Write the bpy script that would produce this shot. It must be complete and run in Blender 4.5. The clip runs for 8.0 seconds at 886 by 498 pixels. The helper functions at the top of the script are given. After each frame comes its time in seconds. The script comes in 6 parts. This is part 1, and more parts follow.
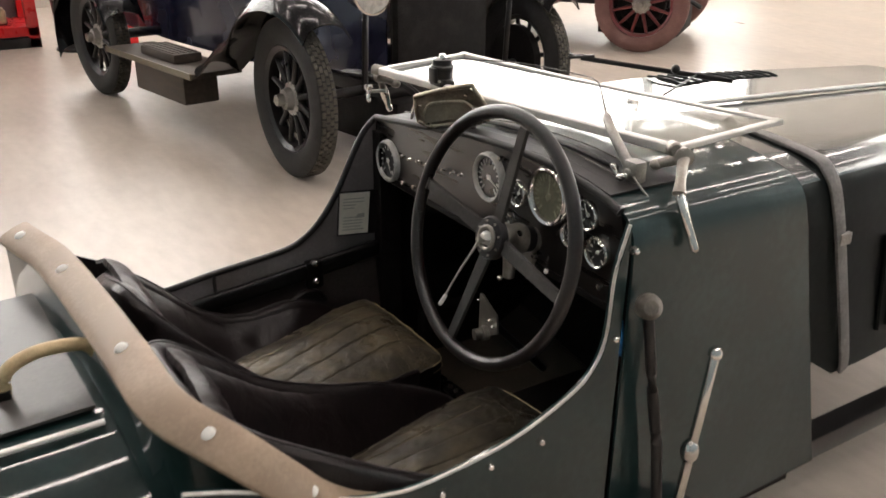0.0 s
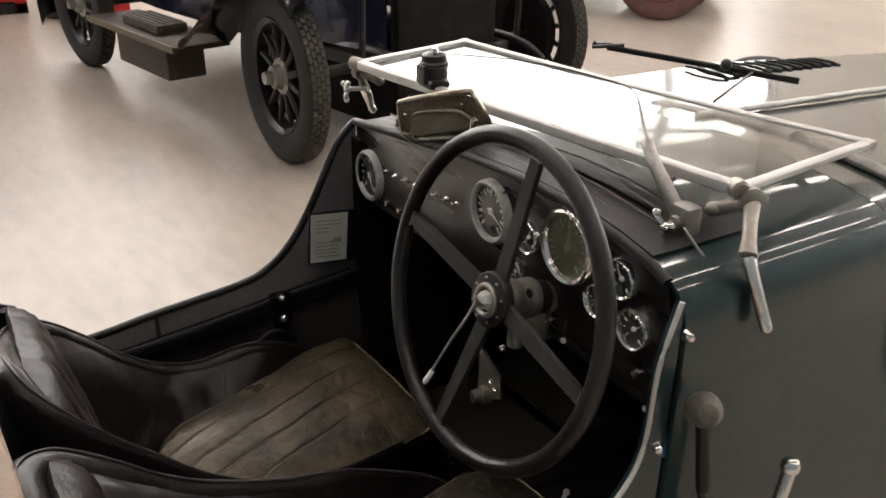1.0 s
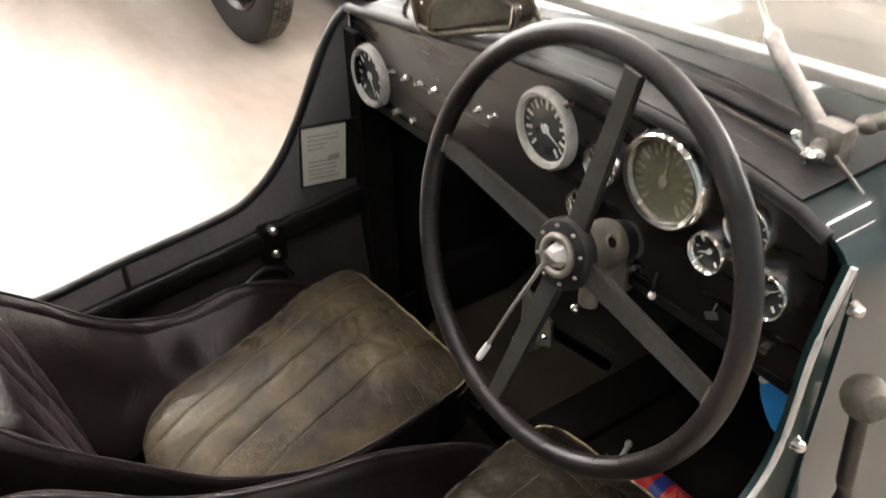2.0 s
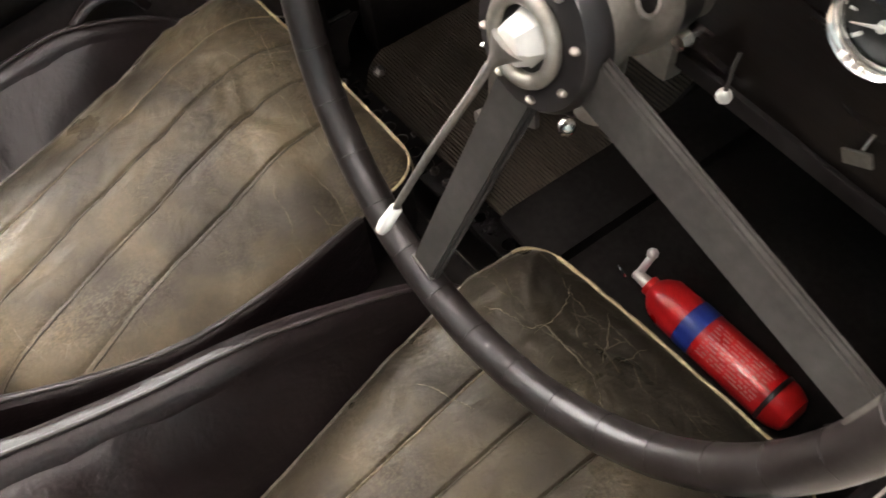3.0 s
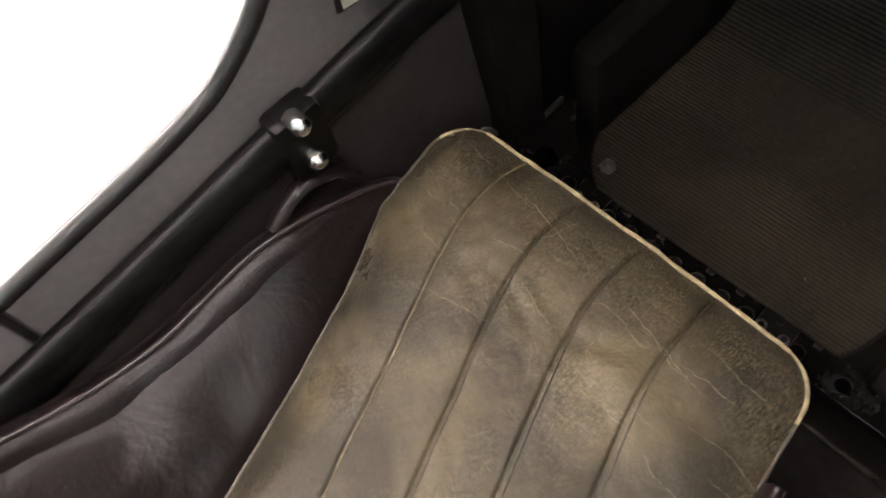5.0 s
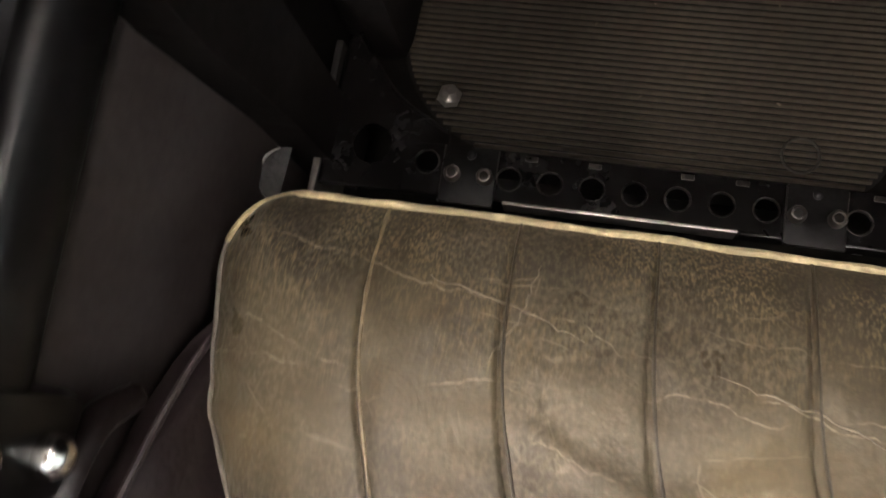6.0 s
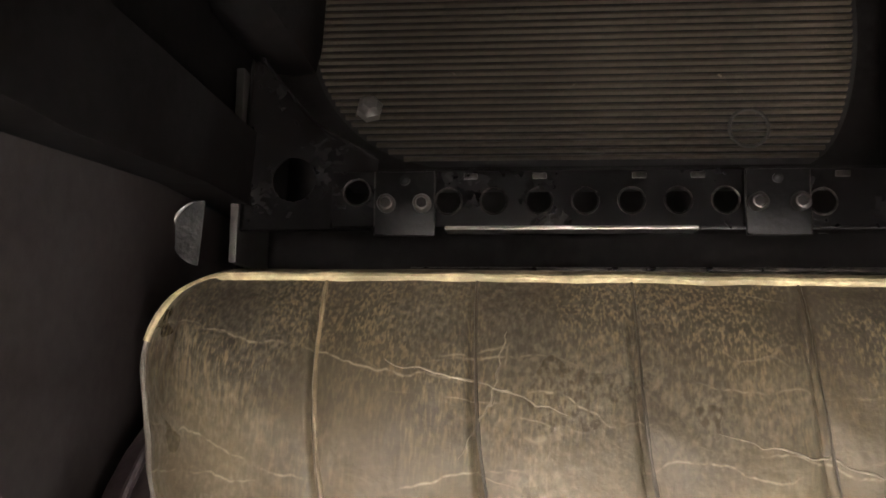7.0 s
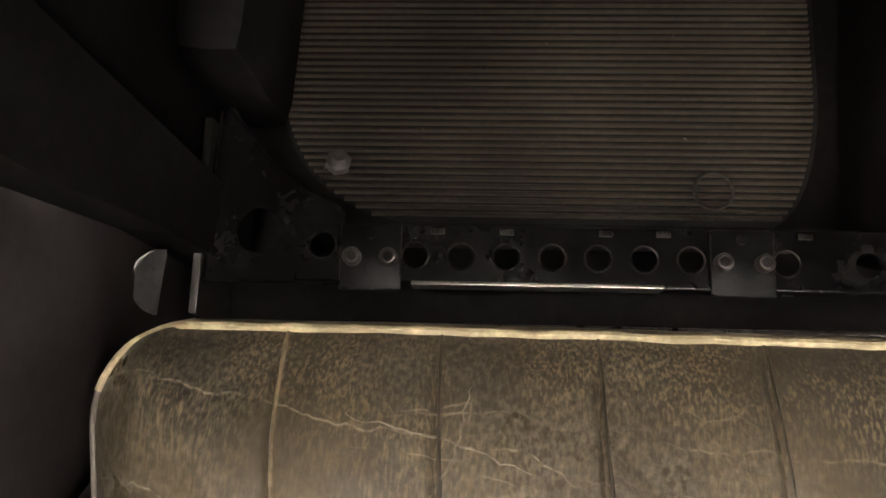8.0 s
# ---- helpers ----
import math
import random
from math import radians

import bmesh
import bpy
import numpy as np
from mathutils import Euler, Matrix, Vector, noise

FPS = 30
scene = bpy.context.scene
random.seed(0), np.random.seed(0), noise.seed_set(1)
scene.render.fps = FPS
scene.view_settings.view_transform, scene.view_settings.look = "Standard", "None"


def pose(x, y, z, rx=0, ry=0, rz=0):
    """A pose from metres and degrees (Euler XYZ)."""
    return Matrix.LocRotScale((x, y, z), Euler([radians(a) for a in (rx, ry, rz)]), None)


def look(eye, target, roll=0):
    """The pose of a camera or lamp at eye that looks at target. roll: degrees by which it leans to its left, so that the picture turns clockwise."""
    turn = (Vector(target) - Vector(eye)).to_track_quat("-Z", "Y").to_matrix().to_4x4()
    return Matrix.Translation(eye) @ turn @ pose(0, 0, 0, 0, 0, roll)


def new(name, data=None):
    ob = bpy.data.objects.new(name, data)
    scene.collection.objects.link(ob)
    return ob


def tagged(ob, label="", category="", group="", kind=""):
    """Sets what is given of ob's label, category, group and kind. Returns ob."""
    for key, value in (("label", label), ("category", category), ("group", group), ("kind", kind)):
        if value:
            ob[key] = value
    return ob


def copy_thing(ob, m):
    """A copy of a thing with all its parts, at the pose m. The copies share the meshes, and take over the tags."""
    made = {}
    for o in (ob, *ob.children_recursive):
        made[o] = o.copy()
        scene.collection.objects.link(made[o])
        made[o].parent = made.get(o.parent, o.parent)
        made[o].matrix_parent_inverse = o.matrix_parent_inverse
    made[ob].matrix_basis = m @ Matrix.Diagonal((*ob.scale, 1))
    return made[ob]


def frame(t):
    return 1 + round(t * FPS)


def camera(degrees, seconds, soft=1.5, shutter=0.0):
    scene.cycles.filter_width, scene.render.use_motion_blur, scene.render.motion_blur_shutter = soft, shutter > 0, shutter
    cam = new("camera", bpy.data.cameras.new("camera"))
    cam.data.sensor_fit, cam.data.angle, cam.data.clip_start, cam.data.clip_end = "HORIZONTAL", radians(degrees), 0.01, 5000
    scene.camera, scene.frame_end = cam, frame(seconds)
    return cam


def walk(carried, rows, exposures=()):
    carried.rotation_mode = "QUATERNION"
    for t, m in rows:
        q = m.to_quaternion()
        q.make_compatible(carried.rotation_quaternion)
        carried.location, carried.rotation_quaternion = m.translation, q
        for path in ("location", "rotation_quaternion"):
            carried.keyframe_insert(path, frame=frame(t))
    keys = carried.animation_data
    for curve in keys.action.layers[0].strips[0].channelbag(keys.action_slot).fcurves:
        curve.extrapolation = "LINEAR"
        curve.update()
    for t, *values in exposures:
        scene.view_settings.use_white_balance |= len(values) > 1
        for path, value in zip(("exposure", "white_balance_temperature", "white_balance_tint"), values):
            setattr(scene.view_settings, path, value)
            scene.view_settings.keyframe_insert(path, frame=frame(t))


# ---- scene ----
cam = camera(55.00, 8.0, soft=1.6, shutter=0.3)
PATH = [
    (0.0, (1.2992, -0.9145, 1.4137), (0.5177, -0.4327, 1.0173), 0.62),
    (0.5, (1.1595, -0.7333, 1.4193), (0.3608, -0.2796, 1.0239), -0.31),
    (1.0, (0.9818, -0.6802, 1.3953), (0.2091, -0.2184, 0.9598), 0.64),
    (1.2, (0.897, -0.6747, 1.3946), (0.1434, -0.2005, 0.9395), 1.01),
    (2.3, (0.5754, -0.5008, 1.2863), (-0.059, -0.0925, 0.6299), -3.39),
    (2.5, (0.4866, -0.3973, 1.2287), (-0.0985, -0.0287, 0.5063), -4.96),
    (3.0, (0.3695, -0.2977, 1.1132), (-0.0934, -0.0294, 0.2684), -6.44),
    (3.5, (0.3183, -0.3083, 1.1166), (-0.1435, -0.0779, 0.2601), -7.11),
    (4.0, (0.2186, -0.3335, 1.1325), (-0.2785, -0.1211, 0.2912), -8.21),
    (4.3, (0.141, -0.3492, 1.1313), (-0.3512, -0.1322, 0.2883), -8.41),
    (4.5, (0.0822, -0.3397, 1.1081), (-0.4178, -0.1308, 0.2677), -11.39),
    (4.7, (0.0145, -0.3282, 1.094), (-0.4665, -0.1203, 0.2422), -14.38),
    (5.8, (-0.2632, -0.1776, 0.8561), (-0.4628, 0.0043, -0.1068), -29.1),
    (6.0, (-0.2814, -0.1401, 0.8232), (-0.4548, 0.0373, -0.1455), -32.89),
    (6.5, (-0.3042, -0.1003, 0.7935), (-0.4297, 0.0409, -0.1885), -36.15),
    (7.0, (-0.2984, -0.085, 0.7883), (-0.3918, 0.0459, -0.1987), -32.31),
    (7.5, (-0.2974, -0.0792, 0.7866), (-0.3754, 0.0804, -0.1975), -23.23),
    (8.0, (-0.2982, -0.0874, 0.7833), (-0.3569, 0.1159, -0.1941), -11.95),
]
EXPOSURES = [(0.0, 0.12), (1.0, -0.1), (1.2, 0.0), (2.3, 1.3), (2.5, 1.35), (3.0, 1.87), (3.5, 2.26), (4.0, 1.96), (4.5, 1.95), (5.8, 2.4), (6.5, 2.5), (7.0, 2.68), (7.5, 2.72), (8.0, 2.57)]
walk(cam, [(t, look(e, a, r)) for t, e, a, r in PATH], EXPOSURES)

# ---- world and light ----
world = bpy.data.worlds.new("hall_air")
scene.world = world
world.use_nodes = True
world.node_tree.nodes["Background"].inputs["Color"].default_value = (1.0, 0.95, 0.88, 1)
world.node_tree.nodes["Background"].inputs["Strength"].default_value = 0.05
LAMP_POWER = 26.0
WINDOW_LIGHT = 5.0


# ---- materials ----
def material(name, base, rough=0.5, metal=0.0, var=0.25, scale=8.0, fine=90.0, bump=0.1, coat=0.0, second=None,
             amount=0.5, rvar=0.15, stretch=(1, 1, 1), spec=0.5):
    """A surface with broad stains, fine grain, uneven gloss and fine relief."""
    m = bpy.data.materials.new(name)
    m.use_nodes = True
    nt = m.node_tree
    nd, ln = nt.nodes, nt.links
    b = nd["Principled BSDF"]
    tc = nd.new("ShaderNodeTexCoord")
    mp = nd.new("ShaderNodeMapping")
    mp.inputs["Scale"].default_value = stretch
    ln.new(tc.outputs["Object"], mp.inputs["Vector"])
    n1 = nd.new("ShaderNodeTexNoise")
    n1.inputs["Scale"].default_value, n1.inputs["Detail"].default_value = scale, 5
    n2 = nd.new("ShaderNodeTexNoise")
    n2.inputs["Scale"].default_value, n2.inputs["Detail"].default_value = fine, 4
    ln.new(mp.outputs["Vector"], n1.inputs["Vector"])
    ln.new(mp.outputs["Vector"], n2.inputs["Vector"])
    mix = nd.new("ShaderNodeMix")
    mix.data_type = "RGBA"
    c2 = second or tuple(min(1, c * (1 + var) + 0.01) for c in base)
    c1 = base if second else tuple(c * (1 - var) for c in base)
    mix.inputs["A"].default_value = (*c1, 1)
    mix.inputs["B"].default_value = (*c2, 1)
    ramp = nd.new("ShaderNodeMapRange")
    ramp.inputs["From Min"].default_value, ramp.inputs["From Max"].default_value = 0.3 + 0.3 * (1 - amount), 0.75
    add = nd.new("ShaderNodeMath")
    add.operation = "MULTIPLY_ADD"
    add.inputs[1].default_value = 0.35
    ln.new(n2.outputs["Fac"], add.inputs[0])
    sc = nd.new("ShaderNodeMath")
    sc.operation = "MULTIPLY"
    sc.inputs[1].default_value = 0.65
    ln.new(n1.outputs["Fac"], sc.inputs[0])
    ln.new(sc.outputs[0], add.inputs[2])
    ln.new(add.outputs[0], ramp.inputs["Value"])
    ln.new(ramp.outputs[0], mix.inputs["Factor"])
    ln.new(mix.outputs["Result"], b.inputs["Base Color"])
    rr = nd.new("ShaderNodeMapRange")
    rr.inputs["To Min"].default_value, rr.inputs["To Max"].default_value = max(0.02, rough - rvar), min(1, rough + rvar)
    ln.new(n1.outputs["Fac"], rr.inputs["Value"])
    ln.new(rr.outputs[0], b.inputs["Roughness"])
    b.inputs["Metallic"].default_value = metal
    b.inputs["Specular IOR Level"].default_value = spec
    b.inputs["Coat Weight"].default_value = coat
    b.inputs["Coat Roughness"].default_value = 0.06
    if bump:
        bp = nd.new("ShaderNodeBump")
        bp.inputs["Strength"].default_value, bp.inputs["Distance"].default_value = bump, 0.002
        ln.new(n2.outputs["Fac"], bp.inputs["Height"])
        ln.new(bp.outputs["Normal"], b.inputs["Normal"])
    return m


def worn_leather(name, base, crack, scuff, crack_amount=1.0, rough=0.5):
    """Old hide: scuffed patches, a net of pale cracks and fine creases."""
    m = material(name, base, rough, var=0.35, scale=10, fine=210, bump=0.22, second=scuff, amount=0.75, rvar=0.1)
    nt = m.node_tree
    nd, ln = nt.nodes, nt.links
    b = nd["Principled BSDF"]
    old = b.inputs["Base Color"].links[0].from_socket
    tc = nd.new("ShaderNodeTexCoord")
    wob = nd.new("ShaderNodeTexNoise")
    wob.inputs["Scale"].default_value, wob.inputs["Detail"].default_value = 22, 3
    ln.new(tc.outputs["Object"], wob.inputs["Vector"])
    push = nd.new("ShaderNodeVectorMath")
    push.operation = "MULTIPLY_ADD"
    push.inputs[1].default_value = (0.05, 0.05, 0.05)
    ln.new(wob.outputs["Color"], push.inputs[0])
    ln.new(tc.outputs["Object"], push.inputs[2])
    total = None
    for kind, sc, width, gain in (("line", 9, 0.009, 1.0), ("line", 24, 0.011, 0.75), ("net", 80, 0.06, 0.7), ("net", 170, 0.08, 0.6)):
        r = nd.new("ShaderNodeMapRange")
        r.inputs["From Min"].default_value, r.inputs["From Max"].default_value = 0.0, width
        r.inputs["To Min"].default_value, r.inputs["To Max"].default_value = gain, 0.0
        if kind == "net":
            v = nd.new("ShaderNodeTexVoronoi")
            v.feature = "DISTANCE_TO_EDGE"
            v.inputs["Scale"].default_value = sc
            ln.new(push.outputs[0], v.inputs["Vector"])
            ln.new(v.outputs["Distance"], r.inputs["Value"])
        else:
            v = nd.new("ShaderNodeTexNoise")
            v.inputs["Scale"].default_value, v.inputs["Detail"].default_value, v.inputs["Distortion"].default_value = sc, 1.5, 0.6
            ln.new(tc.outputs["Object"], v.inputs["Vector"])
            s1 = nd.new("ShaderNodeMath")
            s1.operation = "SUBTRACT"
            s1.inputs[1].default_value = 0.5
            ln.new(v.outputs["Fac"], s1.inputs[0])
            s2 = nd.new("ShaderNodeMath")
            s2.operation = "ABSOLUTE"
            ln.new(s1.outputs[0], s2.inputs[0])
            ln.new(s2.outputs[0], r.inputs["Value"])
        if total is None:
            total = r.outputs[0]
        else:
            m2 = nd.new("ShaderNodeMath")
            m2.operation = "MAXIMUM"
            ln.new(total, m2.inputs[0])
            ln.new(r.outputs[0], m2.inputs[1])
            total = m2.outputs[0]
    patch = nd.new("ShaderNodeTexNoise")
    patch.inputs["Scale"].default_value, patch.inputs["Detail"].default_value = 14, 4
    ln.new(tc.outputs["Object"], patch.inputs["Vector"])
    pr = nd.new("ShaderNodeMapRange")
    pr.inputs["From Min"].default_value, pr.inputs["From Max"].default_value = 0.42, 0.62
    pr.inputs["To Max"].default_value = crack_amount
    ln.new(patch.outputs["Fac"], pr.inputs["Value"])
    mul = nd.new("ShaderNodeMath")
    mul.operation = "MULTIPLY"
    ln.new(total, mul.inputs[0])
    ln.new(pr.outputs[0], mul.inputs[1])
    mix = nd.new("ShaderNodeMix")
    mix.data_type = "RGBA"
    mix.inputs["B"].default_value = (*crack, 1)
    ln.new(mul.outputs[0], mix.inputs["Factor"])
    ln.new(old, mix.inputs["A"])
    ln.new(mix.outputs["Result"], b.inputs["Base Color"])
    fold = nd.new("ShaderNodeTexNoise")
    fold.inputs["Scale"].default_value, fold.inputs["Detail"].default_value, fold.inputs["Distortion"].default_value = 17, 3, 1.1
    ln.new(tc.outputs["Object"], fold.inputs["Vector"])
    soft = nd.new("ShaderNodeBump")
    b.inputs["Specular IOR Level"].default_value = 0.3
    b.inputs["Sheen Weight"].default_value, b.inputs["Sheen Roughness"].default_value = 0.1, 0.3
    b.inputs["Sheen Tint"].default_value = (0.6, 0.46, 0.5, 1)
    soft.inputs["Strength"].default_value, soft.inputs["Distance"].default_value = 0.45, 0.007
    ln.new(fold.outputs["Fac"], soft.inputs["Height"])
    ln.new(b.inputs["Normal"].links[0].from_socket, soft.inputs["Normal"])
    ln.new(soft.outputs["Normal"], b.inputs["Normal"])
    return m


def aged_cushion(name, front, shade=1.0, depth=0.055, dim=0.85, dark=(0.0215, 0.018, 0.0135), fleck_cut=0.0,
                 creases=((0.03, -0.05, 21), (0.048, -0.16, 27), (0.07, 0.1, 24), (0.1, -0.2, 30), (0.13, 0.15, 26), (0.41, 0.2, 23), (0.435, -0.15, 31))):
    """Old olive hide: grey-brown with golden worn rims, pale jagged cracks, fine crazing and soft wrinkles. front: its front edge."""
    m = bpy.data.materials.new(name)
    m.use_nodes = True
    nt = m.node_tree
    nd, ln = nt.nodes, nt.links
    b = nd["Principled BSDF"]
    tc = nd.new("ShaderNodeTexCoord")

    def noise_at(scale, detail=4.0, stretch=(1, 1, 1), twist=0.0):
        mp = nd.new("ShaderNodeMapping")
        mp.inputs["Scale"].default_value = stretch
        ln.new(tc.outputs["Object"], mp.inputs["Vector"])
        n = nd.new("ShaderNodeTexNoise")
        n.inputs["Scale"].default_value, n.inputs["Detail"].default_value, n.inputs["Distortion"].default_value = scale, detail, twist
        ln.new(mp.outputs["Vector"], n.inputs["Vector"])
        return n.outputs["Fac"]

    def span(value, lo, hi, a=0.0, z=1.0):
        r = nd.new("ShaderNodeMapRange")
        for key, v in (("From Min", lo), ("From Max", hi), ("To Min", a), ("To Max", z)):
            r.inputs[key].default_value = v
        ln.new(value, r.inputs["Value"])
        return r.outputs[0]

    def calc(kind, p, q=0.0):
        n = nd.new("ShaderNodeMath")
        n.operation = kind
        for i, v in enumerate((p, q)):
            if isinstance(v, (int, float)):
                n.inputs[i].default_value = v
            else:
                ln.new(v, n.inputs[i])
        return n.outputs[0]

    def blend(fac, p, q):
        n = nd.new("ShaderNodeMix")
        n.data_type = "RGBA"
        ln.new(fac, n.inputs["Factor"])
        for key, v in (("A", p), ("B", q)):
            if isinstance(v, tuple):
                n.inputs[key].default_value = (*v, 1)
            else:
                ln.new(v, n.inputs[key])
        return n.outputs["Result"]

    axes = nd.new("ShaderNodeSeparateXYZ")
    ln.new(tc.outputs["Object"], axes.inputs[0])
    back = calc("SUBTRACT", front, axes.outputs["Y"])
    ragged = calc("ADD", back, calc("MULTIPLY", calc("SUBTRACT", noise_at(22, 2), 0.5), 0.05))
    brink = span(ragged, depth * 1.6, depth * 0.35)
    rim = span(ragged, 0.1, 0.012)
    # broad tones: grey-brown hide, golden where the colour has rubbed through
    colour = blend(span(noise_at(8.5, 5, (1, 1, 1), 0.5), 0.4, 0.64), (0.03, 0.025, 0.018), (0.104, 0.083, 0.05))
    gold = calc("MAXIMUM", span(noise_at(10.5, 5, (1.2, 0.7, 1)), 0.55, 0.72, 0.0, 0.75), calc("MULTIPLY", rim, span(noise_at(21, 4), 0.4, 0.62, 0.0, 0.7)))
    colour = blend(gold, colour, (0.112, 0.085, 0.043))
    colour = blend(span(noise_at(13, 2), 0.42, 0.8, 0.0, 0.62), colour, (0.03, 0.025, 0.02))
    # darker towards the front edge, with a ragged border
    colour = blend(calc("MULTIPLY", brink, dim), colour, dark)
    # rubbed flecks running from front to back
    fleck = calc("MULTIPLY", span(noise_at(800, 4, (1.0, 0.16, 1)), 0.46, 0.68), calc("MULTIPLY", span(noise_at(19, 4), 0.42, 0.6, 0.15, 1.0), calc("MAXIMUM", calc("MULTIPLY", rim, 0.8), span(noise_at(12, 3), 0.52, 0.66, 0.0, 0.45))))
    keep = calc("SUBTRACT", 1.0, calc("MULTIPLY", brink, fleck_cut))
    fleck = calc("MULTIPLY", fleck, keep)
    colour = blend(fleck, colour, (0.18, 0.14, 0.077))
    # jagged pale cracks across the pleats, and finer ones round them
    across = 0.0
    for far, slope, freq in creases:
        wander = calc("MULTIPLY", calc("SUBTRACT", noise_at(freq, 4, (1, 0.2, 1)), 0.5), 0.03)
        near = calc("ABSOLUTE", calc("ADD", calc("SUBTRACT", back, far), calc("ADD", calc("MULTIPLY", axes.outputs["X"], slope), wander)))
        across = calc("MAXIMUM", across, calc("MULTIPLY", span(near, 0.0, 0.0008, 0.9, 0.0), calc("MULTIPLY", span(noise_at(freq * 0.9, 5, (1, 1, 1.7)), 0.43, 0.6), span(noise_at(freq * 9, 3), 0.4, 0.55, 0.25, 1.0))))

    def crackle(scale, width, stretch, jag):
        """A net of cracks with jagged edges."""
        wob = nd.new("ShaderNodeTexNoise")
        wob.inputs["Scale"].default_value, wob.inputs["Detail"].default_value = 85, 5
        ln.new(tc.outputs["Object"], wob.inputs["Vector"])
        push = nd.new("ShaderNodeVectorMath")
        push.operation = "MULTIPLY_ADD"
        push.inputs[1].default_value = (jag, jag, jag)
        ln.new(wob.outputs["Color"], push.inputs[0])
        ln.new(tc.outputs["Object"], push.inputs[2])
        mp = nd.new("ShaderNodeMapping")
        mp.inputs["Scale"].default_value = stretch
        ln.new(push.outputs[0], mp.inputs["Vector"])
        v = nd.new("ShaderNodeTexVoronoi")
        v.feature = "DISTANCE_TO_EDGE"
        v.inputs["Scale"].default_value = scale
        ln.new(mp.outputs["Vector"], v.inputs["Vector"])
        return span(v.outputs["Distance"], 0.0, width, 1.0, 0.0)

    small = calc("MULTIPLY", crackle(30, 0.02, (0.75, 1.3, 1), 0.004), calc("MULTIPLY", span(noise_at(10, 3), 0.5, 0.6), span(noise_at(45, 2), 0.5, 0.56, 0.0, 0.7)))
    fine = calc("MULTIPLY", span(noise_at(430, 5, (1.1, 0.7, 1)), 0.42, 0.78), span(noise_at(12, 4), 0.42, 0.62, 0.05, 0.4))
    pale = calc("MAXIMUM", calc("MULTIPLY", across, 0.8), calc("MAXIMUM", calc("MULTIPLY", small, 0.6), calc("MULTIPLY", fine, keep)))
    colour = blend(pale, colour, (0.27, 0.235, 0.17))
    colour = blend(span(noise_at(260, 3), 0.35, 0.65, 0.18, 0.0), colour, (0.02, 0.017, 0.014))
    tone = nd.new("ShaderNodeMix")
    tone.data_type, tone.blend_type = "RGBA", "MULTIPLY"
    tone.inputs["Factor"].default_value = 1.0
    ln.new(colour, tone.inputs["A"])
    tone.inputs["B"].default_value = (shade, shade, shade, 1)
    ln.new(tone.outputs["Result"], b.inputs["Base Color"])
    ln.new(span(noise_at(12, 4), 0.36, 0.62, 0.48, 0.26), b.inputs["Roughness"])
    b.inputs["IOR"].default_value = 1.3
    b.inputs["Specular IOR Level"].default_value = 0.6
    b.inputs["Specular Tint"].default_value = (1.0, 0.94, 0.84, 1)
    folds = calc("MULTIPLY", noise_at(26, 3, (1.0, 0.75, 1), 0.6), 1.0)
    ridge = calc("ABSOLUTE", calc("SUBTRACT", noise_at(48, 3, (1.0, 0.8, 1), 0.9), 0.5))
    folds = calc("ADD", folds, calc("MULTIPLY", calc("MINIMUM", ridge, 0.09), 0.28))
    height = calc("ADD", folds, calc("ADD", calc("MULTIPLY", noise_at(150, 3), 0.045), calc("MULTIPLY", noise_at(520, 3), 0.045)))
    height = calc("ADD", height, calc("MULTIPLY", calc("MAXIMUM", across, small), -0.012))
    bp = nd.new("ShaderNodeBump")
    bp.inputs["Strength"].default_value, bp.inputs["Distance"].default_value = 0.75, 0.0048
    ln.new(height, bp.inputs["Height"])
    ln.new(bp.outputs["Normal"], b.inputs["Normal"])
    return m


def glass(name, tint=(1, 1, 1), rough=0.02):
    m = bpy.data.materials.new(name)
    m.use_nodes = True
    b = m.node_tree.nodes["Principled BSDF"]
    b.inputs["Base Color"].default_value = (*tint, 1)
    b.inputs["Roughness"].default_value = rough
    b.inputs["Transmission Weight"].default_value = 1.0
    b.inputs["IOR"].default_value = 1.5
    return m


def glow(name, colour, strength):
    m = bpy.data.materials.new(name)
    m.use_nodes = True
    b = m.node_tree.nodes["Principled BSDF"]
    b.inputs["Base Color"].default_value = (0.8, 0.8, 0.8, 1)
    b.inputs["Emission Color"].default_value = (*colour, 1)
    b.inputs["Emission Strength"].default_value = strength
    return m


CONCRETE = material("sealed_concrete", (0.34, 0.285, 0.235), 0.34, var=0.18, scale=0.9, fine=7, bump=0.03,
                    second=(0.56, 0.49, 0.42), amount=1.0, rvar=0.14, stretch=(1, 2.3, 1))
PLASTER = material("wall_plaster", (0.62, 0.58, 0.52), 0.85, scale=1.5, fine=40, var=0.08)
CEILING = material("ceiling_paint", (0.17, 0.165, 0.155), 0.9, scale=2, fine=30, var=0.06)
GREEN = material("dark_green_paint", (0.0092, 0.0295, 0.0285), 0.3, var=0.2, scale=5, fine=60, bump=0.004, coat=1.0, rvar=0.05, spec=0.2)
BLACK = material("black_paint", (0.0112, 0.0092, 0.009), 0.33, var=0.3, scale=12, fine=120, bump=0.05, rvar=0.12)
PIT = material("matt_black_paint", (0.0085, 0.0065, 0.0057), 0.7, var=0.3, scale=12, fine=120, bump=0.05, spec=0.15)
RAIL = material("black_rail_enamel", (0.004, 0.0036, 0.0036), 0.3, var=0.2, scale=12, fine=120, bump=0.0, spec=0.22, rvar=0.03)
INNER = material("dull_black_lining", (0.054, 0.0435, 0.041), 0.42, var=0.3, scale=9, fine=120, bump=0.1)
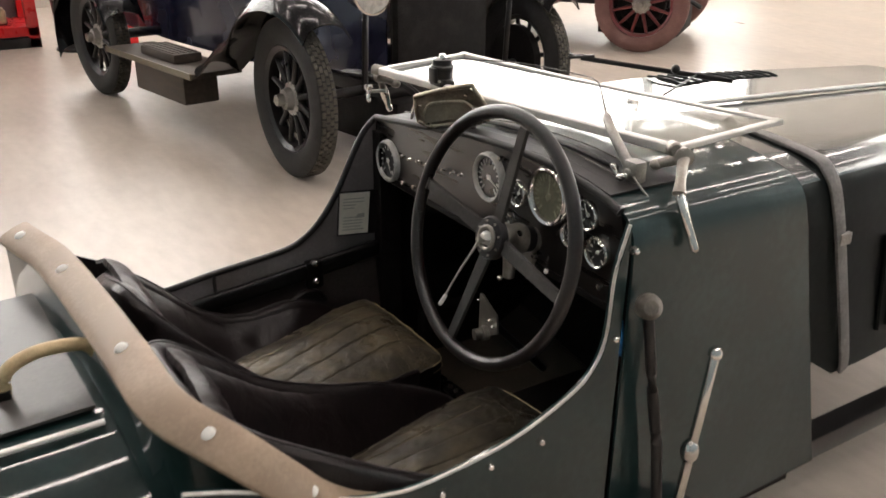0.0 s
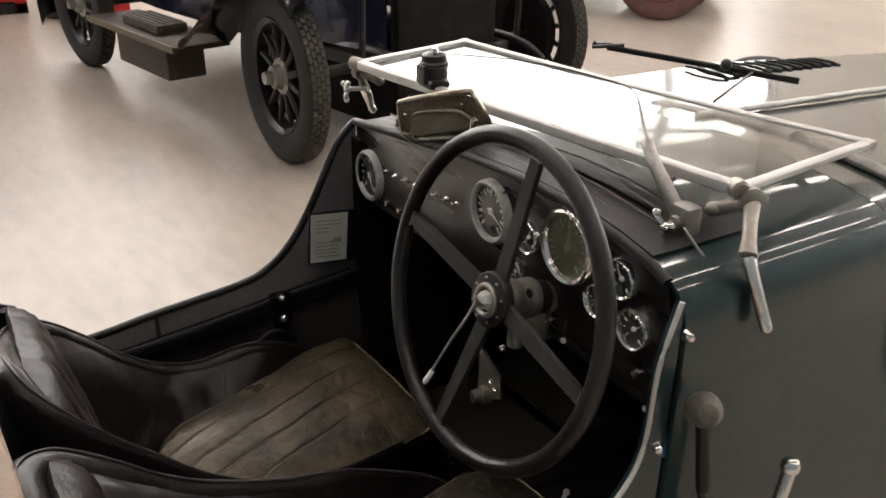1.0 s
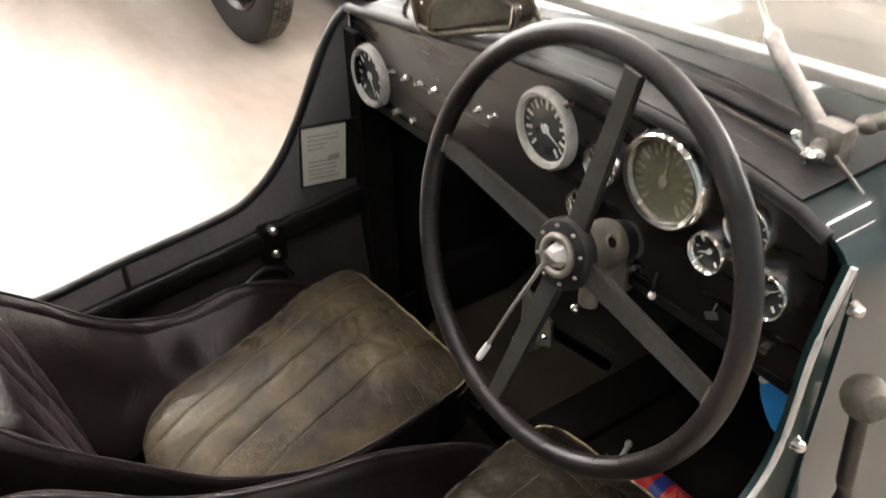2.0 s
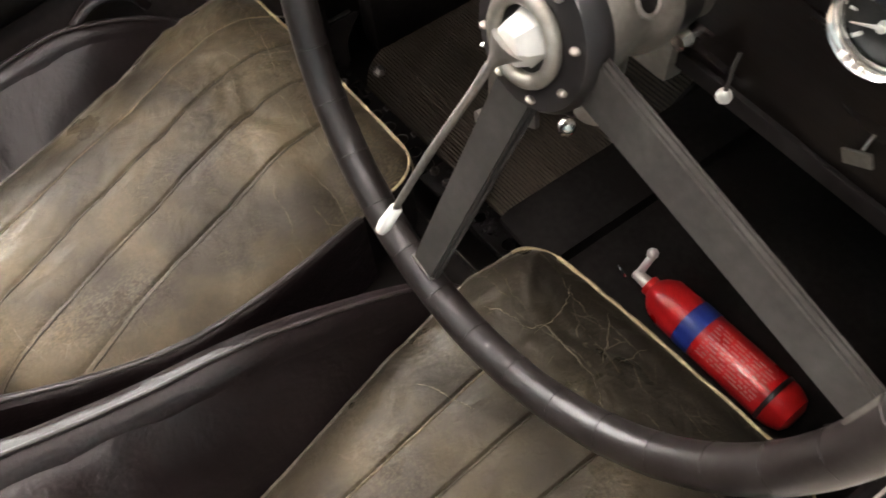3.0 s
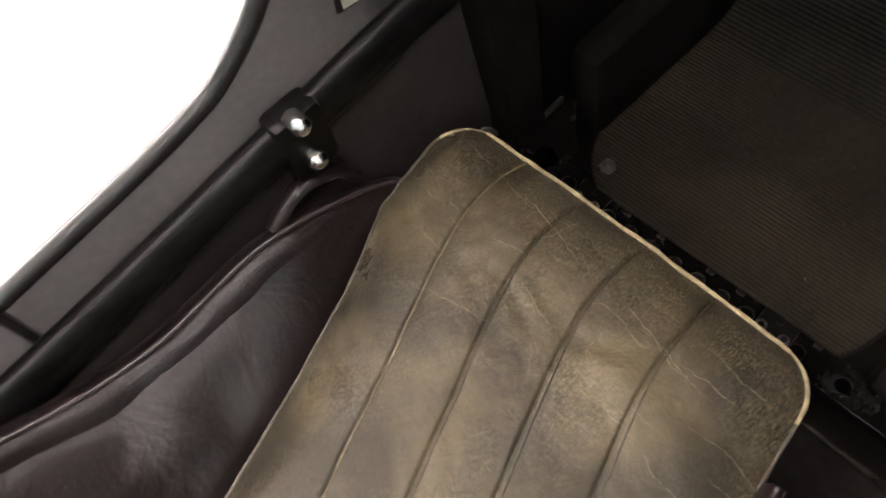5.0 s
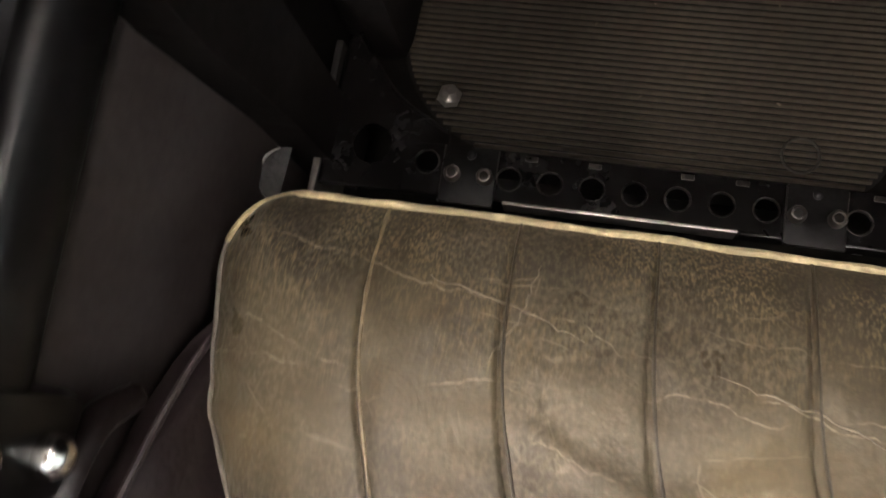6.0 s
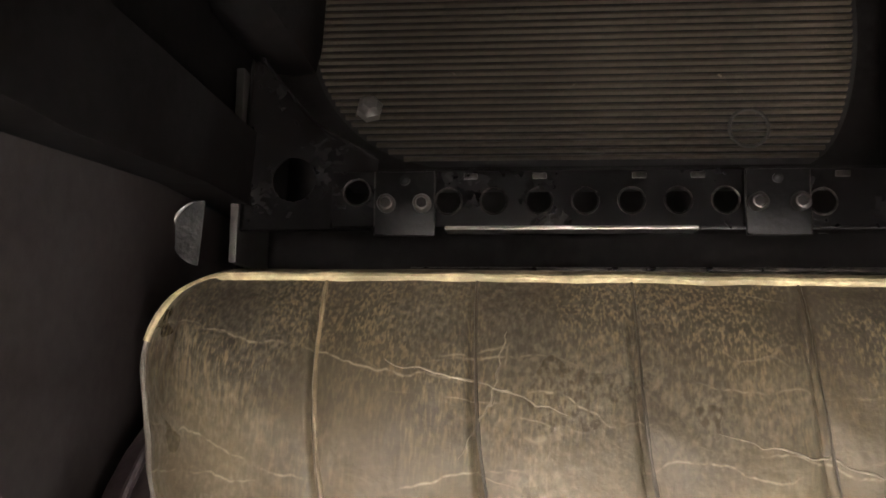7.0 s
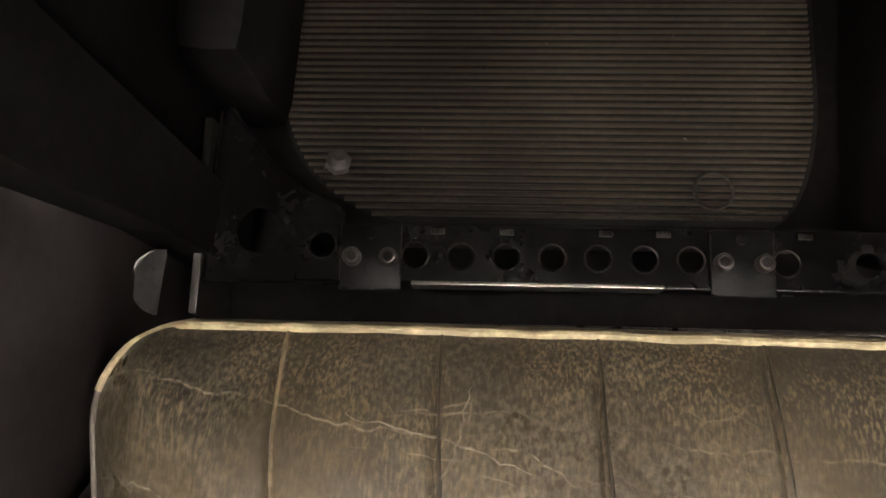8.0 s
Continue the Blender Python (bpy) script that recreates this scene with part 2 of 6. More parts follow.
DECK = material("grey_locker_paint", (0.065, 0.06, 0.055), 0.34, var=0.2, scale=9, fine=120, bump=0.05)
TRIM = material("pale_bright_trim", (0.72, 0.7, 0.66), 0.4, metal=0.4, var=0.1, scale=20, fine=150)
SILL = material("grey_black_sill", (0.19, 0.172, 0.17), 0.36, var=0.2, scale=9, fine=120, bump=0.08)
DASH = material("dark_varnished_wood", (0.0065, 0.004, 0.003), 0.3, var=0.4, scale=5, fine=60, stretch=(1, 1, 9), coat=0.3, bump=0.04)
RIM = material("black_wheel_grip", (0.017, 0.0132, 0.012), 0.3, var=0.2, scale=14, fine=200, bump=0.04, rvar=0.06)
SPOKE = material("dull_grey_steel", (0.052, 0.047, 0.042), 0.45, metal=0.35, var=0.25, scale=20, fine=180, bump=0.06)
STEEL = material("worn_steel", (0.4, 0.38, 0.35), 0.35, metal=0.9, var=0.25, scale=25, fine=200, bump=0.08)
CHROME = material("nickel_plate", (0.75, 0.72, 0.68), 0.16, metal=1.0, var=0.1, scale=20, fine=150, bump=0.03, rvar=0.08)
EDGE_BEAD = material("worn_beading", (0.15, 0.135, 0.12), 0.35, metal=0.6, var=0.4, scale=40, fine=200)
KNOB = material("worn_knob", (0.17, 0.15, 0.125), 0.5, metal=0.2, var=0.35, scale=40, fine=220, bump=0.2)
ALLOY = material("cast_aluminium", (0.36, 0.33, 0.29), 0.45, metal=0.8, var=0.2, scale=30, fine=220, bump=0.15)
BRASS = material("aged_brass", (0.4, 0.31, 0.19), 0.45, metal=0.6, var=0.3, scale=30, fine=200)
WHITE = material("white_enamel", (0.75, 0.73, 0.68), 0.35, var=0.08, scale=30, fine=200)
DIAL = material("black_dial", (0.04, 0.04, 0.039), 0.3, var=0.3, scale=30, fine=150, coat=1.0)
BEZEL = material("aged_white_bezel", (0.5, 0.48, 0.44), 0.3, var=0.2, scale=40, fine=200, coat=0.4)
OLIVE_DIAL = material("aged_olive_dial", (0.155, 0.15, 0.095), 0.35, var=0.3, scale=25, fine=150)
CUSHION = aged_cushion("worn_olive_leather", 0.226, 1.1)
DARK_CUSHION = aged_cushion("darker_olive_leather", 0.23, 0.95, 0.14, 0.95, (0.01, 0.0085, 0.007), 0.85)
WELT = material("worn_welt_leather", (0.2, 0.155, 0.085), 0.5, var=0.5, scale=40, fine=250, bump=0.2)
DARK_WELT = material("dark_welt_leather", (0.05, 0.037, 0.019), 0.5, var=0.5, scale=40, fine=250, bump=0.2)
CRACK = material("pale_cracked_hide", (0.17, 0.14, 0.09), 0.5, var=0.5, scale=120, fine=400, bump=0.1)
DIM_WALL = material("dark_wall_paint", (0.2, 0.245, 0.265), 0.8, scale=1.5, fine=40, var=0.1)
PRINT = material("faded_label_print", (0.62, 0.3, 0.27), 0.5, var=0.2, scale=60)
OLIVE_MARK = material("faded_dial_marks", (0.26, 0.255, 0.17), 0.5, var=0.2, scale=60)
HIDE = worn_leather("dark_seat_leather", (0.008, 0.0055, 0.0055), (0.036, 0.026, 0.025), (0.016, 0.011, 0.011), 0.3, rough=0.32)
PALE_HIDE = material("crest_highlight_piping", (0.05, 0.04, 0.041), 0.4, var=0.4, scale=40, fine=250, bump=0.15)
PIPING = material("cream_piping", (0.47, 0.385, 0.215), 0.6, var=0.45, scale=60, fine=300, bump=0.2)
TAN = material("tan_leather", (0.36, 0.26, 0.18), 0.5, var=0.18, scale=10, fine=150, bump=0.1)
SIDE_PIPING = material("dimmed_side_piping", (0.13, 0.112, 0.085), 0.55, var=0.4, scale=60, fine=300, bump=0.2)
PALE_TAN = material("pale_cane_wrapping", (0.62, 0.47, 0.26), 0.55, var=0.2, scale=40, fine=200, bump=0.15)
RUBBER = material("worn_rib_rubber", (0.04, 0.0315, 0.0225), 0.55, var=0.35, scale=9, fine=150, bump=0.15, second=(0.088, 0.07, 0.05), amount=0.6, spec=0.35)
MAT_BASE = material("rib_groove_shade", (0.007, 0.0055, 0.0045), 0.75, var=0.3, scale=8, fine=120, bump=0.1)
BAR = material("black_crossbar_paint", (0.0042, 0.0034, 0.0032), 0.25, var=0.5, scale=30, fine=200, bump=0.08, spec=0.24, rvar=0.08)
SHOE = material("scuffed_dark_iron", (0.014, 0.012, 0.011), 0.4, var=0.8, scale=70, fine=300, bump=0.4, spec=0.2)
PALE_EDGE = material("worn_edge_glint", (0.06, 0.05, 0.042), 0.3, metal=0.5, var=0.8, scale=90, fine=260, bump=0.1, rvar=0.1)
PLATE = material("dull_black_plate", (0.0045, 0.0037, 0.0035), 0.36, var=0.5, scale=60, fine=260, bump=0.15, spec=0.18, rvar=0.06)
RED = material("red_enamel", (0.55, 0.012, 0.014), 0.3, var=0.1, scale=20, fine=120, coat=0.4, bump=0.02)
BLUE = material("blue_band", (0.02, 0.05, 0.32), 0.4, var=0.1, scale=30, fine=120)
SKY_BLUE = material("blue_plastic", (0.02, 0.22, 0.55), 0.4, var=0.1, scale=30, fine=120)
PAPER = material("cream_card", (0.8, 0.76, 0.66), 0.7, var=0.08, scale=25, fine=150)
INK = material("faded_ink", (0.45, 0.43, 0.38), 0.7, var=0.1)
TYRE = material("tyre_rubber", (0.022, 0.0195, 0.0175), 0.75, var=0.3, scale=14, fine=120, bump=0.2)
TREAD = material("dusty_tread", (0.075, 0.065, 0.05), 0.85, var=0.3, scale=14, fine=120, bump=0.2)
NAVY = material("dark_blue_coachwork", (0.012, 0.013, 0.033), 0.25, var=0.08, scale=4, fine=60, coat=0.5, bump=0.02)
EDGING = material("dull_brass_edging", (0.16, 0.13, 0.085), 0.5, metal=0.4, var=0.3, scale=30, fine=200)
WINGS = material("black_wing_enamel", (0.006, 0.0055, 0.006), 0.14, var=0.08, scale=3, fine=60, spec=0.3, coat=0.2, bump=0.01, rvar=0.02)
OXBLOOD = material("dark_red_wheel_paint", (0.16, 0.03, 0.03), 0.4, var=0.2, scale=10, fine=90)
RED_TYRE = material("dusty_red_brown_tyre", (0.2, 0.1, 0.085), 0.8, var=0.2, scale=10, fine=120)
BOARD = material("worn_brown_board", (0.06, 0.043, 0.03), 0.6, var=0.3, scale=6, fine=90, stretch=(1, 6, 6))
CREAM = material("cream_coachwork", (0.6, 0.55, 0.45), 0.3, var=0.06, scale=3, fine=60, coat=0.4)
GREY_STRAP = material("worn_grey_strap_leather", (0.2, 0.185, 0.175), 0.55, var=0.3, scale=20, fine=160, bump=0.2)
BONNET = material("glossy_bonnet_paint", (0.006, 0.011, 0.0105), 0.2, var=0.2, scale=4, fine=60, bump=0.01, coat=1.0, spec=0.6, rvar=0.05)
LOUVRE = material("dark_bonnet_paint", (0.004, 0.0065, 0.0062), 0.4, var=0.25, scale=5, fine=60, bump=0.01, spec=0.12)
STRAP = material("black_strap_leather", (0.014, 0.012, 0.012), 0.5, var=0.3, scale=20, fine=160, bump=0.2)
LEAF = material("dried_flowers", (0.25, 0.11, 0.07), 0.8, var=0.5, scale=30, fine=120)
PANE = glass("screen_glass", (0.95, 0.97, 0.95), 0.03)
AGED_PLATE = material("worn_nickel_on_brass", (0.6, 0.52, 0.41), 0.3, metal=0.9, var=0.35, scale=18, fine=160, bump=0.15, rvar=0.12)
MIRROR = material("painted_brown_reflection", (0.42, 0.37, 0.29), 0.38, metal=0.35, var=0.25, scale=25, fine=140, bump=0.02, rvar=0.1)
LINT = material("dusty_grit", (0.2, 0.17, 0.13), 0.8, var=0.4, scale=60)
WINDOW_GLOW = glow("added_window_glow", (1.0, 0.94, 0.915), WINDOW_LIGHT)
TUBE = glow("lamp_diffuser", (1.0, 0.89, 0.845), LAMP_POWER)

# ---- mesh helpers ----
ROOT = {}


def finish(bm, name, mat, smooth=True, angle=38):
    bmesh.ops.recalc_face_normals(bm, faces=bm.faces)
    me = bpy.data.meshes.new(name)
    bm.to_mesh(me)
    bm.free()
    for m in (mat if isinstance(mat, (list, tuple)) else [mat]):
        me.materials.append(m)
    if smooth:
        me.polygons.foreach_set("use_smooth", [True] * len(me.polygons))
        me.set_sharp_from_angle(angle=radians(angle))
    return me


def thing(name, at=(0, 0, 0), label="", category="", group="", kind="", m=None):
    ob = new(name)
    ob.matrix_basis = m if m is not None else Matrix.Translation(at)
    ROOT[ob] = ob.matrix_basis.copy()
    return tagged(ob, label, category, group, kind)


def part(name, bm, mat, parent, label="", local=False, smooth=True, angle=38):
    """One mesh under a thing or a part. Its points are given in the world, or locally."""
    root = ROOT[parent]
    if not local:
        bm.transform(root.inverted())
    ob = new(name, finish(bm, name, mat, smooth, angle))
    ob.parent = parent
    ROOT[ob] = root
    return tagged(ob, label)


def solid(name, bm, mat, label="", category="", kind="", group="", smooth=True, angle=38):
    ob = new(name, finish(bm, name, mat, smooth, angle))
    return tagged(ob, label, category, group, kind)


def box(x0, x1, y0, y1, z0, z1, bevel=0.0, bm=None, seg=2):
    own = bmesh.new()
    bmesh.ops.create_cube(own, size=1)
    for v in own.verts:
        v.co = Vector(((x0 + x1) / 2 + v.co.x * (x1 - x0), (y0 + y1) / 2 + v.co.y * (y1 - y0), (z0 + z1) / 2 + v.co.z * (z1 - z0)))
    if bevel:
        bmesh.ops.bevel(own, geom=own.edges[:], offset=bevel, segments=seg, affect="EDGES", profile=0.6)
    return join(bm, own) if bm else own


def join(bm, other):
    me = bpy.data.meshes.new("tmp")
    other.to_mesh(me)
    other.free()
    bm.from_mesh(me)
    bpy.data.meshes.remove(me)
    return bm


def basis(axis, hint=(0, 0, 1)):
    a = Vector(axis).normalized()
    h = Vector(hint)
    if abs(a.dot(h)) > 0.98:
        h = Vector((1, 0, 0))
    u = h.cross(a).normalized()
    return a, u, a.cross(u)


def lathe(profile, origin, axis, seg=32, bm=None, closed=False):
    """Turns (radius, along) pairs round an axis."""
    bm = bm or bmesh.new()
    a, u, w = basis(axis)
    o = Vector(origin)
    rings = []
    for r, h in profile:
        if r < 1e-6:
            rings.append([bm.verts.new(o + a * h)])
        else:
            rings.append([bm.verts.new(o + a * h + (u * math.cos(k) + w * math.sin(k)) * r) for k in np.linspace(0, 2 * math.pi, seg, False)])
    pairs = list(zip(rings, rings[1:])) + ([(rings[-1], rings[0])] if closed else [])
    for p, q in pairs:
        for k in range(seg):
            j = (k + 1) % seg
            if len(p) == 1 and len(q) > 1:
                bm.faces.new((p[0], q[k], q[j]))
            elif len(q) == 1 and len(p) > 1:
                bm.faces.new((p[k], p[j], q[0]))
            elif len(p) > 1:
                bm.faces.new((p[k], p[j], q[j], q[k]))
    return bm


def rod(p, q, r, r2=None, seg=16, bm=None, round_end=0.0):
    p, q = Vector(p), Vector(q)
    n = (q - p).length
    r2 = r if r2 is None else r2
    e = min(round_end or min(r, r2) * 0.3, n * 0.3)
    return lathe([(0, 0), (r - e * 0.7, 0), (r, e), (r2, n - e), (r2 - e * 0.7, n), (0, n)], p, q - p, seg, bm)


def ball(c, r, seg=16, bm=None, axis=(0, 0, 1), squash=1.0):
    n = seg // 2
    return lathe([(r * math.sin(math.pi * i / n), -r * squash * math.cos(math.pi * i / n)) for i in range(n + 1)], c, axis, seg, bm)


def torus(c, axis, R, r, seg=48, tube=12, bm=None, squash=1.0):
    return lathe([(R + r * math.cos(a), r * squash * math.sin(a)) for a in np.linspace(0, 2 * math.pi, tube, False)], c, axis, seg, bm, True)


def spline(points, n):
    """n points along a smooth curve through the given ones."""
    p = [Vector(q) for q in points]
    p = [p[0] * 2 - p[1]] + p + [p[-1] * 2 - p[-2]]
    out = []
    last = len(p) - 3
    for s in np.linspace(0, last, n):
        i = min(int(s), last - 1)
        t = s - i
        a, b, c, d = p[i:i + 4]
        out.append(0.5 * (2 * b + (c - a) * t + (2 * a - 5 * b + 4 * c - d) * t * t + (3 * b - 3 * c + d - a) * t ** 3))
    return out


def sweep(points, rx, ry=None, seg=12, up=(0, 0, 1), bm=None, closed=False, power=1.0):
    """An oval section carried along a line; rx lies across, ry along the up hint. rx may be a function of 0..1."""
    bm = bm or bmesh.new()
    pts = [Vector(p) for p in points]
    n = len(pts)
    rings = []
    for i, p in enumerate(pts):
        d = (pts[(i + 1) % n] - pts[i - 1]) if closed else (pts[min(i + 1, n - 1)] - pts[max(i - 1, 0)])
        a, u, w = basis(d, up)
        s = i / (n - 1)
        fx = rx(s) if callable(rx) else rx
        fy = fx if ry is None else (ry(s) if callable(ry) else ry)
        ring = []
        for k in np.linspace(0, 2 * math.pi, seg, False):
            c, q = math.cos(k), math.sin(k)
            c, q = math.copysign(abs(c) ** power, c), math.copysign(abs(q) ** power, q)
            ring.append(bm.verts.new(p + u * c * fx + w * q * fy))
        rings.append(ring)
    for i in range(n if closed else n - 1):
        p, q = rings[i], rings[(i + 1) % n]
        for k in range(seg):
            j = (k + 1) % seg
            bm.faces.new((p[k], p[j], q[j], q[k]))
    if not closed:
        bm.faces.new(rings[0])
        bm.faces.new(rings[-1])
    return bm


def slab(outline, lift, bm=None):
    """A flat outline (points in order) given thickness by the vector lift."""
    own = bmesh.new()
    low = [own.verts.new(p) for p in outline]
    top = [own.verts.new(Vector(p) + Vector(lift)) for p in outline]
    own.faces.new(low)
    own.faces.new(top)
    n = len(low)
    for i in range(n):
        own.faces.new((low[i], low[(i + 1) % n], top[(i + 1) % n], top[i]))
    bmesh.ops.triangulate(own, faces=[f for f in own.faces if len(f.verts) > 4])
    return join(bm, own) if bm else own


def skin(rows, bm=None, thick=0.0):
    """A sheet through rows of points; with thickness it is closed to a shell along its normals."""
    own = bmesh.new()
    g = [[own.verts.new(p) for p in r] for r in rows]
    for a, b in zip(g, g[1:]):
        for i in range(len(a) - 1):
            own.faces.new((a[i], a[i + 1], b[i + 1], b[i]))
    if thick:
        bmesh.ops.recalc_face_normals(own, faces=own.faces)
        bmesh.ops.solidify(own, geom=own.faces[:], thickness=thick)
    return join(bm, own) if bm else own

# ---- the hall ----
X0, X1, Y0, Y1, TOP = -10.0, 5.0, -6.0, 13.4, 7.4
solid("floor", box(X0 - 0.2, X1 + 0.2, Y0 - 0.2, Y1 + 0.2, -0.12, 0), CONCRETE, "sealed beige concrete hall floor with worn patches", "floor", "structure")
solid("ceiling", box(X0 - 0.2, X1 + 0.2, Y0 - 0.2, Y1 + 0.2, TOP, TOP + 0.12), CEILING, "dark painted hall ceiling", "ceiling", "structure")
for nm, b in (("wall_east", (X1, X1 + 0.2, Y0, Y1)), ("wall_south", (X0, X1, Y0 - 0.2, Y0))):
    solid(nm, box(*b, 0, TOP), DIM_WALL, "plain dull blue-grey painted hall wall", "wall", "structure")
SILL_Z, HEAD_Z, BAY = 1.5, 7.1, 7.0


def window_wall(nm, place, length, since, upto, low_head):
    """A hall wall with an added, unseen band of windows; place(along, out) gives a point of it. Past upto they end at
    low_head.
    """
    def block(a0, a1, o0, o1, z0, z1, bm=None):
        p, q = place(a0, o0), place(a1, o1)
        return box(min(p[0], q[0]), max(p[0], q[0]), min(p[1], q[1]), max(p[1], q[1]), z0, z1, bm=bm)
    w = block(0, length, 0, 0.2, 0, SILL_Z)
    block(0, length, 0, 0.2, HEAD_Z, TOP, w)
    n = max(1, int((upto - since) // BAY))
    edges = [since + (upto - since) * i / n for i in range(n + 1)]
    if since > 0:
        block(0, since, 0, 0.2, SILL_Z, HEAD_Z, w)
    if upto < length:
        block(upto, length, 0, 0.2, low_head, HEAD_Z, w)
    for e in edges:
        block(max(0, e - 0.06), min(length, e + 0.06), 0, 0.2, SILL_Z, HEAD_Z, w)
    bays = [(p, q, HEAD_Z) for p, q in zip(edges, edges[1:])]
    if upto < length and low_head > SILL_Z:
        block(length - 0.06, length, 0, 0.2, SILL_Z, low_head, w)
        bays.append((upto, length, low_head))
    solid(nm, w, PLASTER, "plain unseen off-white hall wall with added high windows", "wall", "structure")
    for a0, a1, head in bays:
        a0, a1 = a0 + 0.06, a1 - 0.06
        mid = place((a0 + a1) / 2, 0.1)
        win = thing("window_1", (mid[0], mid[1], SILL_Z), "unseen metal-framed hall window, added to light the glass", "window", kind="structure")
        for b0, b1, z0, z1 in ((a0, a1, SILL_Z, SILL_Z + 0.05), (a0, a1, head - 0.05, head), (a0, a0 + 0.05, SILL_Z + 0.05, head - 0.05),
                               (a1 - 0.05, a1, SILL_Z + 0.05, head - 0.05)):
            part("window_frame", block(b0, b1, 0.07, 0.13, z0, z1), SPOKE, win, smooth=False)
        gl = part("pane", block(a0 + 0.05, a1 - 0.05, 0.098, 0.102, SILL_Z + 0.05, head - 0.05), PANE, win, smooth=False)
        gl.visible_shadow = False
    # Added glowing sheet; it lights the hall and whitens the screen's reflection.
    solid("backdrop", block(since - 0.5, max(q for p, q, h in bays) + 0.5, 0.5, 0.52, SILL_Z - 0.6, HEAD_Z + 0.5), WINDOW_GLOW, "added glowing sheet behind the unseen windows", "backdrop", "structure", smooth=False)


# Window bands out of view, supposed and sized for the white glass reflections.
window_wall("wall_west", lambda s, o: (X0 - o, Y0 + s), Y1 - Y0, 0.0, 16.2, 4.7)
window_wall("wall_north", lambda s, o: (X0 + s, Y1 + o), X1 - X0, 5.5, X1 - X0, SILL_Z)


def ceiling_light(at):
    x, y, z = at
    t = thing("ceiling_light", at, "long white fluorescent ceiling light fixed to the ceiling", "ceiling light", "ceiling lights")
    part("housing", box(x - 0.16, x + 0.16, y - 1.22, y + 1.22, z - 0.05, z, 0.01), WHITE, t)
    part("diffuser", box(x - 0.07, x + 0.07, y - 1.2, y + 1.2, z - 0.085, z - 0.051, 0.008), TUBE, t, "glowing milk-white diffuser")
    return t


lamp = ceiling_light((-8.9, -4.2, TOP))
for i in range(5):
    for j in range(6):
        if i or j:
            copy_thing(lamp, Matrix.Translation((-8.9 + 3.0 * i, -4.2 + 3.2 * j, TOP)))


# ---- the open sports car ----
car = thing("vintage_sports_car", (0, 0, 0), "dark green open vintage sports car with black interior", "car")
DASH_TOP = [(-0.5, 0.888), (-0.4, 0.902), (-0.3, 0.915), (-0.09, 0.946), (0.06, 0.957), (0.16, 0.958), (0.257, 0.95), (0.33, 0.938), (0.36, 0.926)]


def dash_top(x):
    return float(np.interp(x, [p[0] for p in DASH_TOP], [p[1] for p in DASH_TOP]))


def section(s):
    """The shell's outline across the car; s shrinks it towards the nose."""
    left = [(-0.5, 0.22), (-0.5, 0.5), (-0.5, 0.8), (-0.496, 0.85), (-0.485, 0.878)]
    top = [(x, dash_top(x) + 0.004) for x in np.linspace(-0.46, 0.34, 15)]
    right = [(0.354, 0.934), (0.367, 0.929), (0.378, 0.921), (0.387, 0.910), (0.393, 0.897), (0.397, 0.88), (0.399, 0.86), (0.40, 0.83), (0.40, 0.7), (0.40, 0.5), (0.40, 0.22)]
    return [(-0.05 + (x + 0.05) * s, 0.22 + (z - 0.22) * (0.75 + 0.25 * s)) for x, z in left + top + right]


def raked(y, z, k):
    """The joint between scuttle and bonnet leans forward towards the ground."""
    return y + (0.84 - z) * 0.3 * k


rows = [[(x, raked(y, z, k), z) for x, z in section(s)] for y, s, k in ((0.0, 1, 0), (0.12, 1, 0.2), (0.25, 0.995, 0.5), (0.36, 0.99, 0.8), (0.445, 0.985, 1))]
part("scuttle", skin(rows, thick=0.006), GREEN, car, "dark green painted scuttle")
rows = [[(x, raked(y, z, k), z) for x, z in section(s)] for y, s, k in ((0.451, 0.975, 1), (0.6, 0.96, 0.8), (0.9, 0.9, 0.5), (1.3, 0.8, 0.2), (1.7, 0.7, 0), (1.75, 0.64, 0))]
flat = (0.0, 0.5, 0.85, 0.85, 0.85, 0.85)
crown = [0.22 + (0.945 - 0.22) * (0.75 + 0.25 * k) for k in (0.975, 0.96, 0.9, 0.8, 0.7, 0.64)]
rows = [[(x, y, z + (c - z) * f if 5 <= i <= 19 else z) for i, (x, y, z) in enumerate(r)] for r, f, c in zip(rows, flat, crown)]
rows = [[(x, y, max(z, 0.455 - 0.06 * (y - 0.45))) for x, y, z in r] for r in rows]
shell = skin(rows, thick=0.006)
# Faces turned sideways take the darker, duller second material.
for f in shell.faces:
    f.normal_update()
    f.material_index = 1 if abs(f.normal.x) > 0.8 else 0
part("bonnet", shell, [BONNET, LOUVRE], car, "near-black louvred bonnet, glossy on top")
for k in range(12):
    y = 0.8 + 0.035 * k
    zc = 0.22 + 0.722 * (0.75 + 0.25 * float(np.interp(y, (0.45, 0.6, 0.9, 1.3), (0.975, 0.96, 0.9, 0.8)))) - 0.004
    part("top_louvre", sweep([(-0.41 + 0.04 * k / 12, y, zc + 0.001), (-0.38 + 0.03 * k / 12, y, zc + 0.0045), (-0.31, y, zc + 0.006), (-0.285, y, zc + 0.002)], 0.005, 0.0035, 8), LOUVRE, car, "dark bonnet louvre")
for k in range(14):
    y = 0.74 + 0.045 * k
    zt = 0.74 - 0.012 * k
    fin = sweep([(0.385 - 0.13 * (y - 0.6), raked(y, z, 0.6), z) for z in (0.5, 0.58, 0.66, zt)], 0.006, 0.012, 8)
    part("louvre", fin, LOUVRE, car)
nose = [(x, 1.75, z) for x, z in section(0.64)]
part("radiator", slab(nose, (0, 0.08, 0)), CHROME, car, "nickel radiator shell")


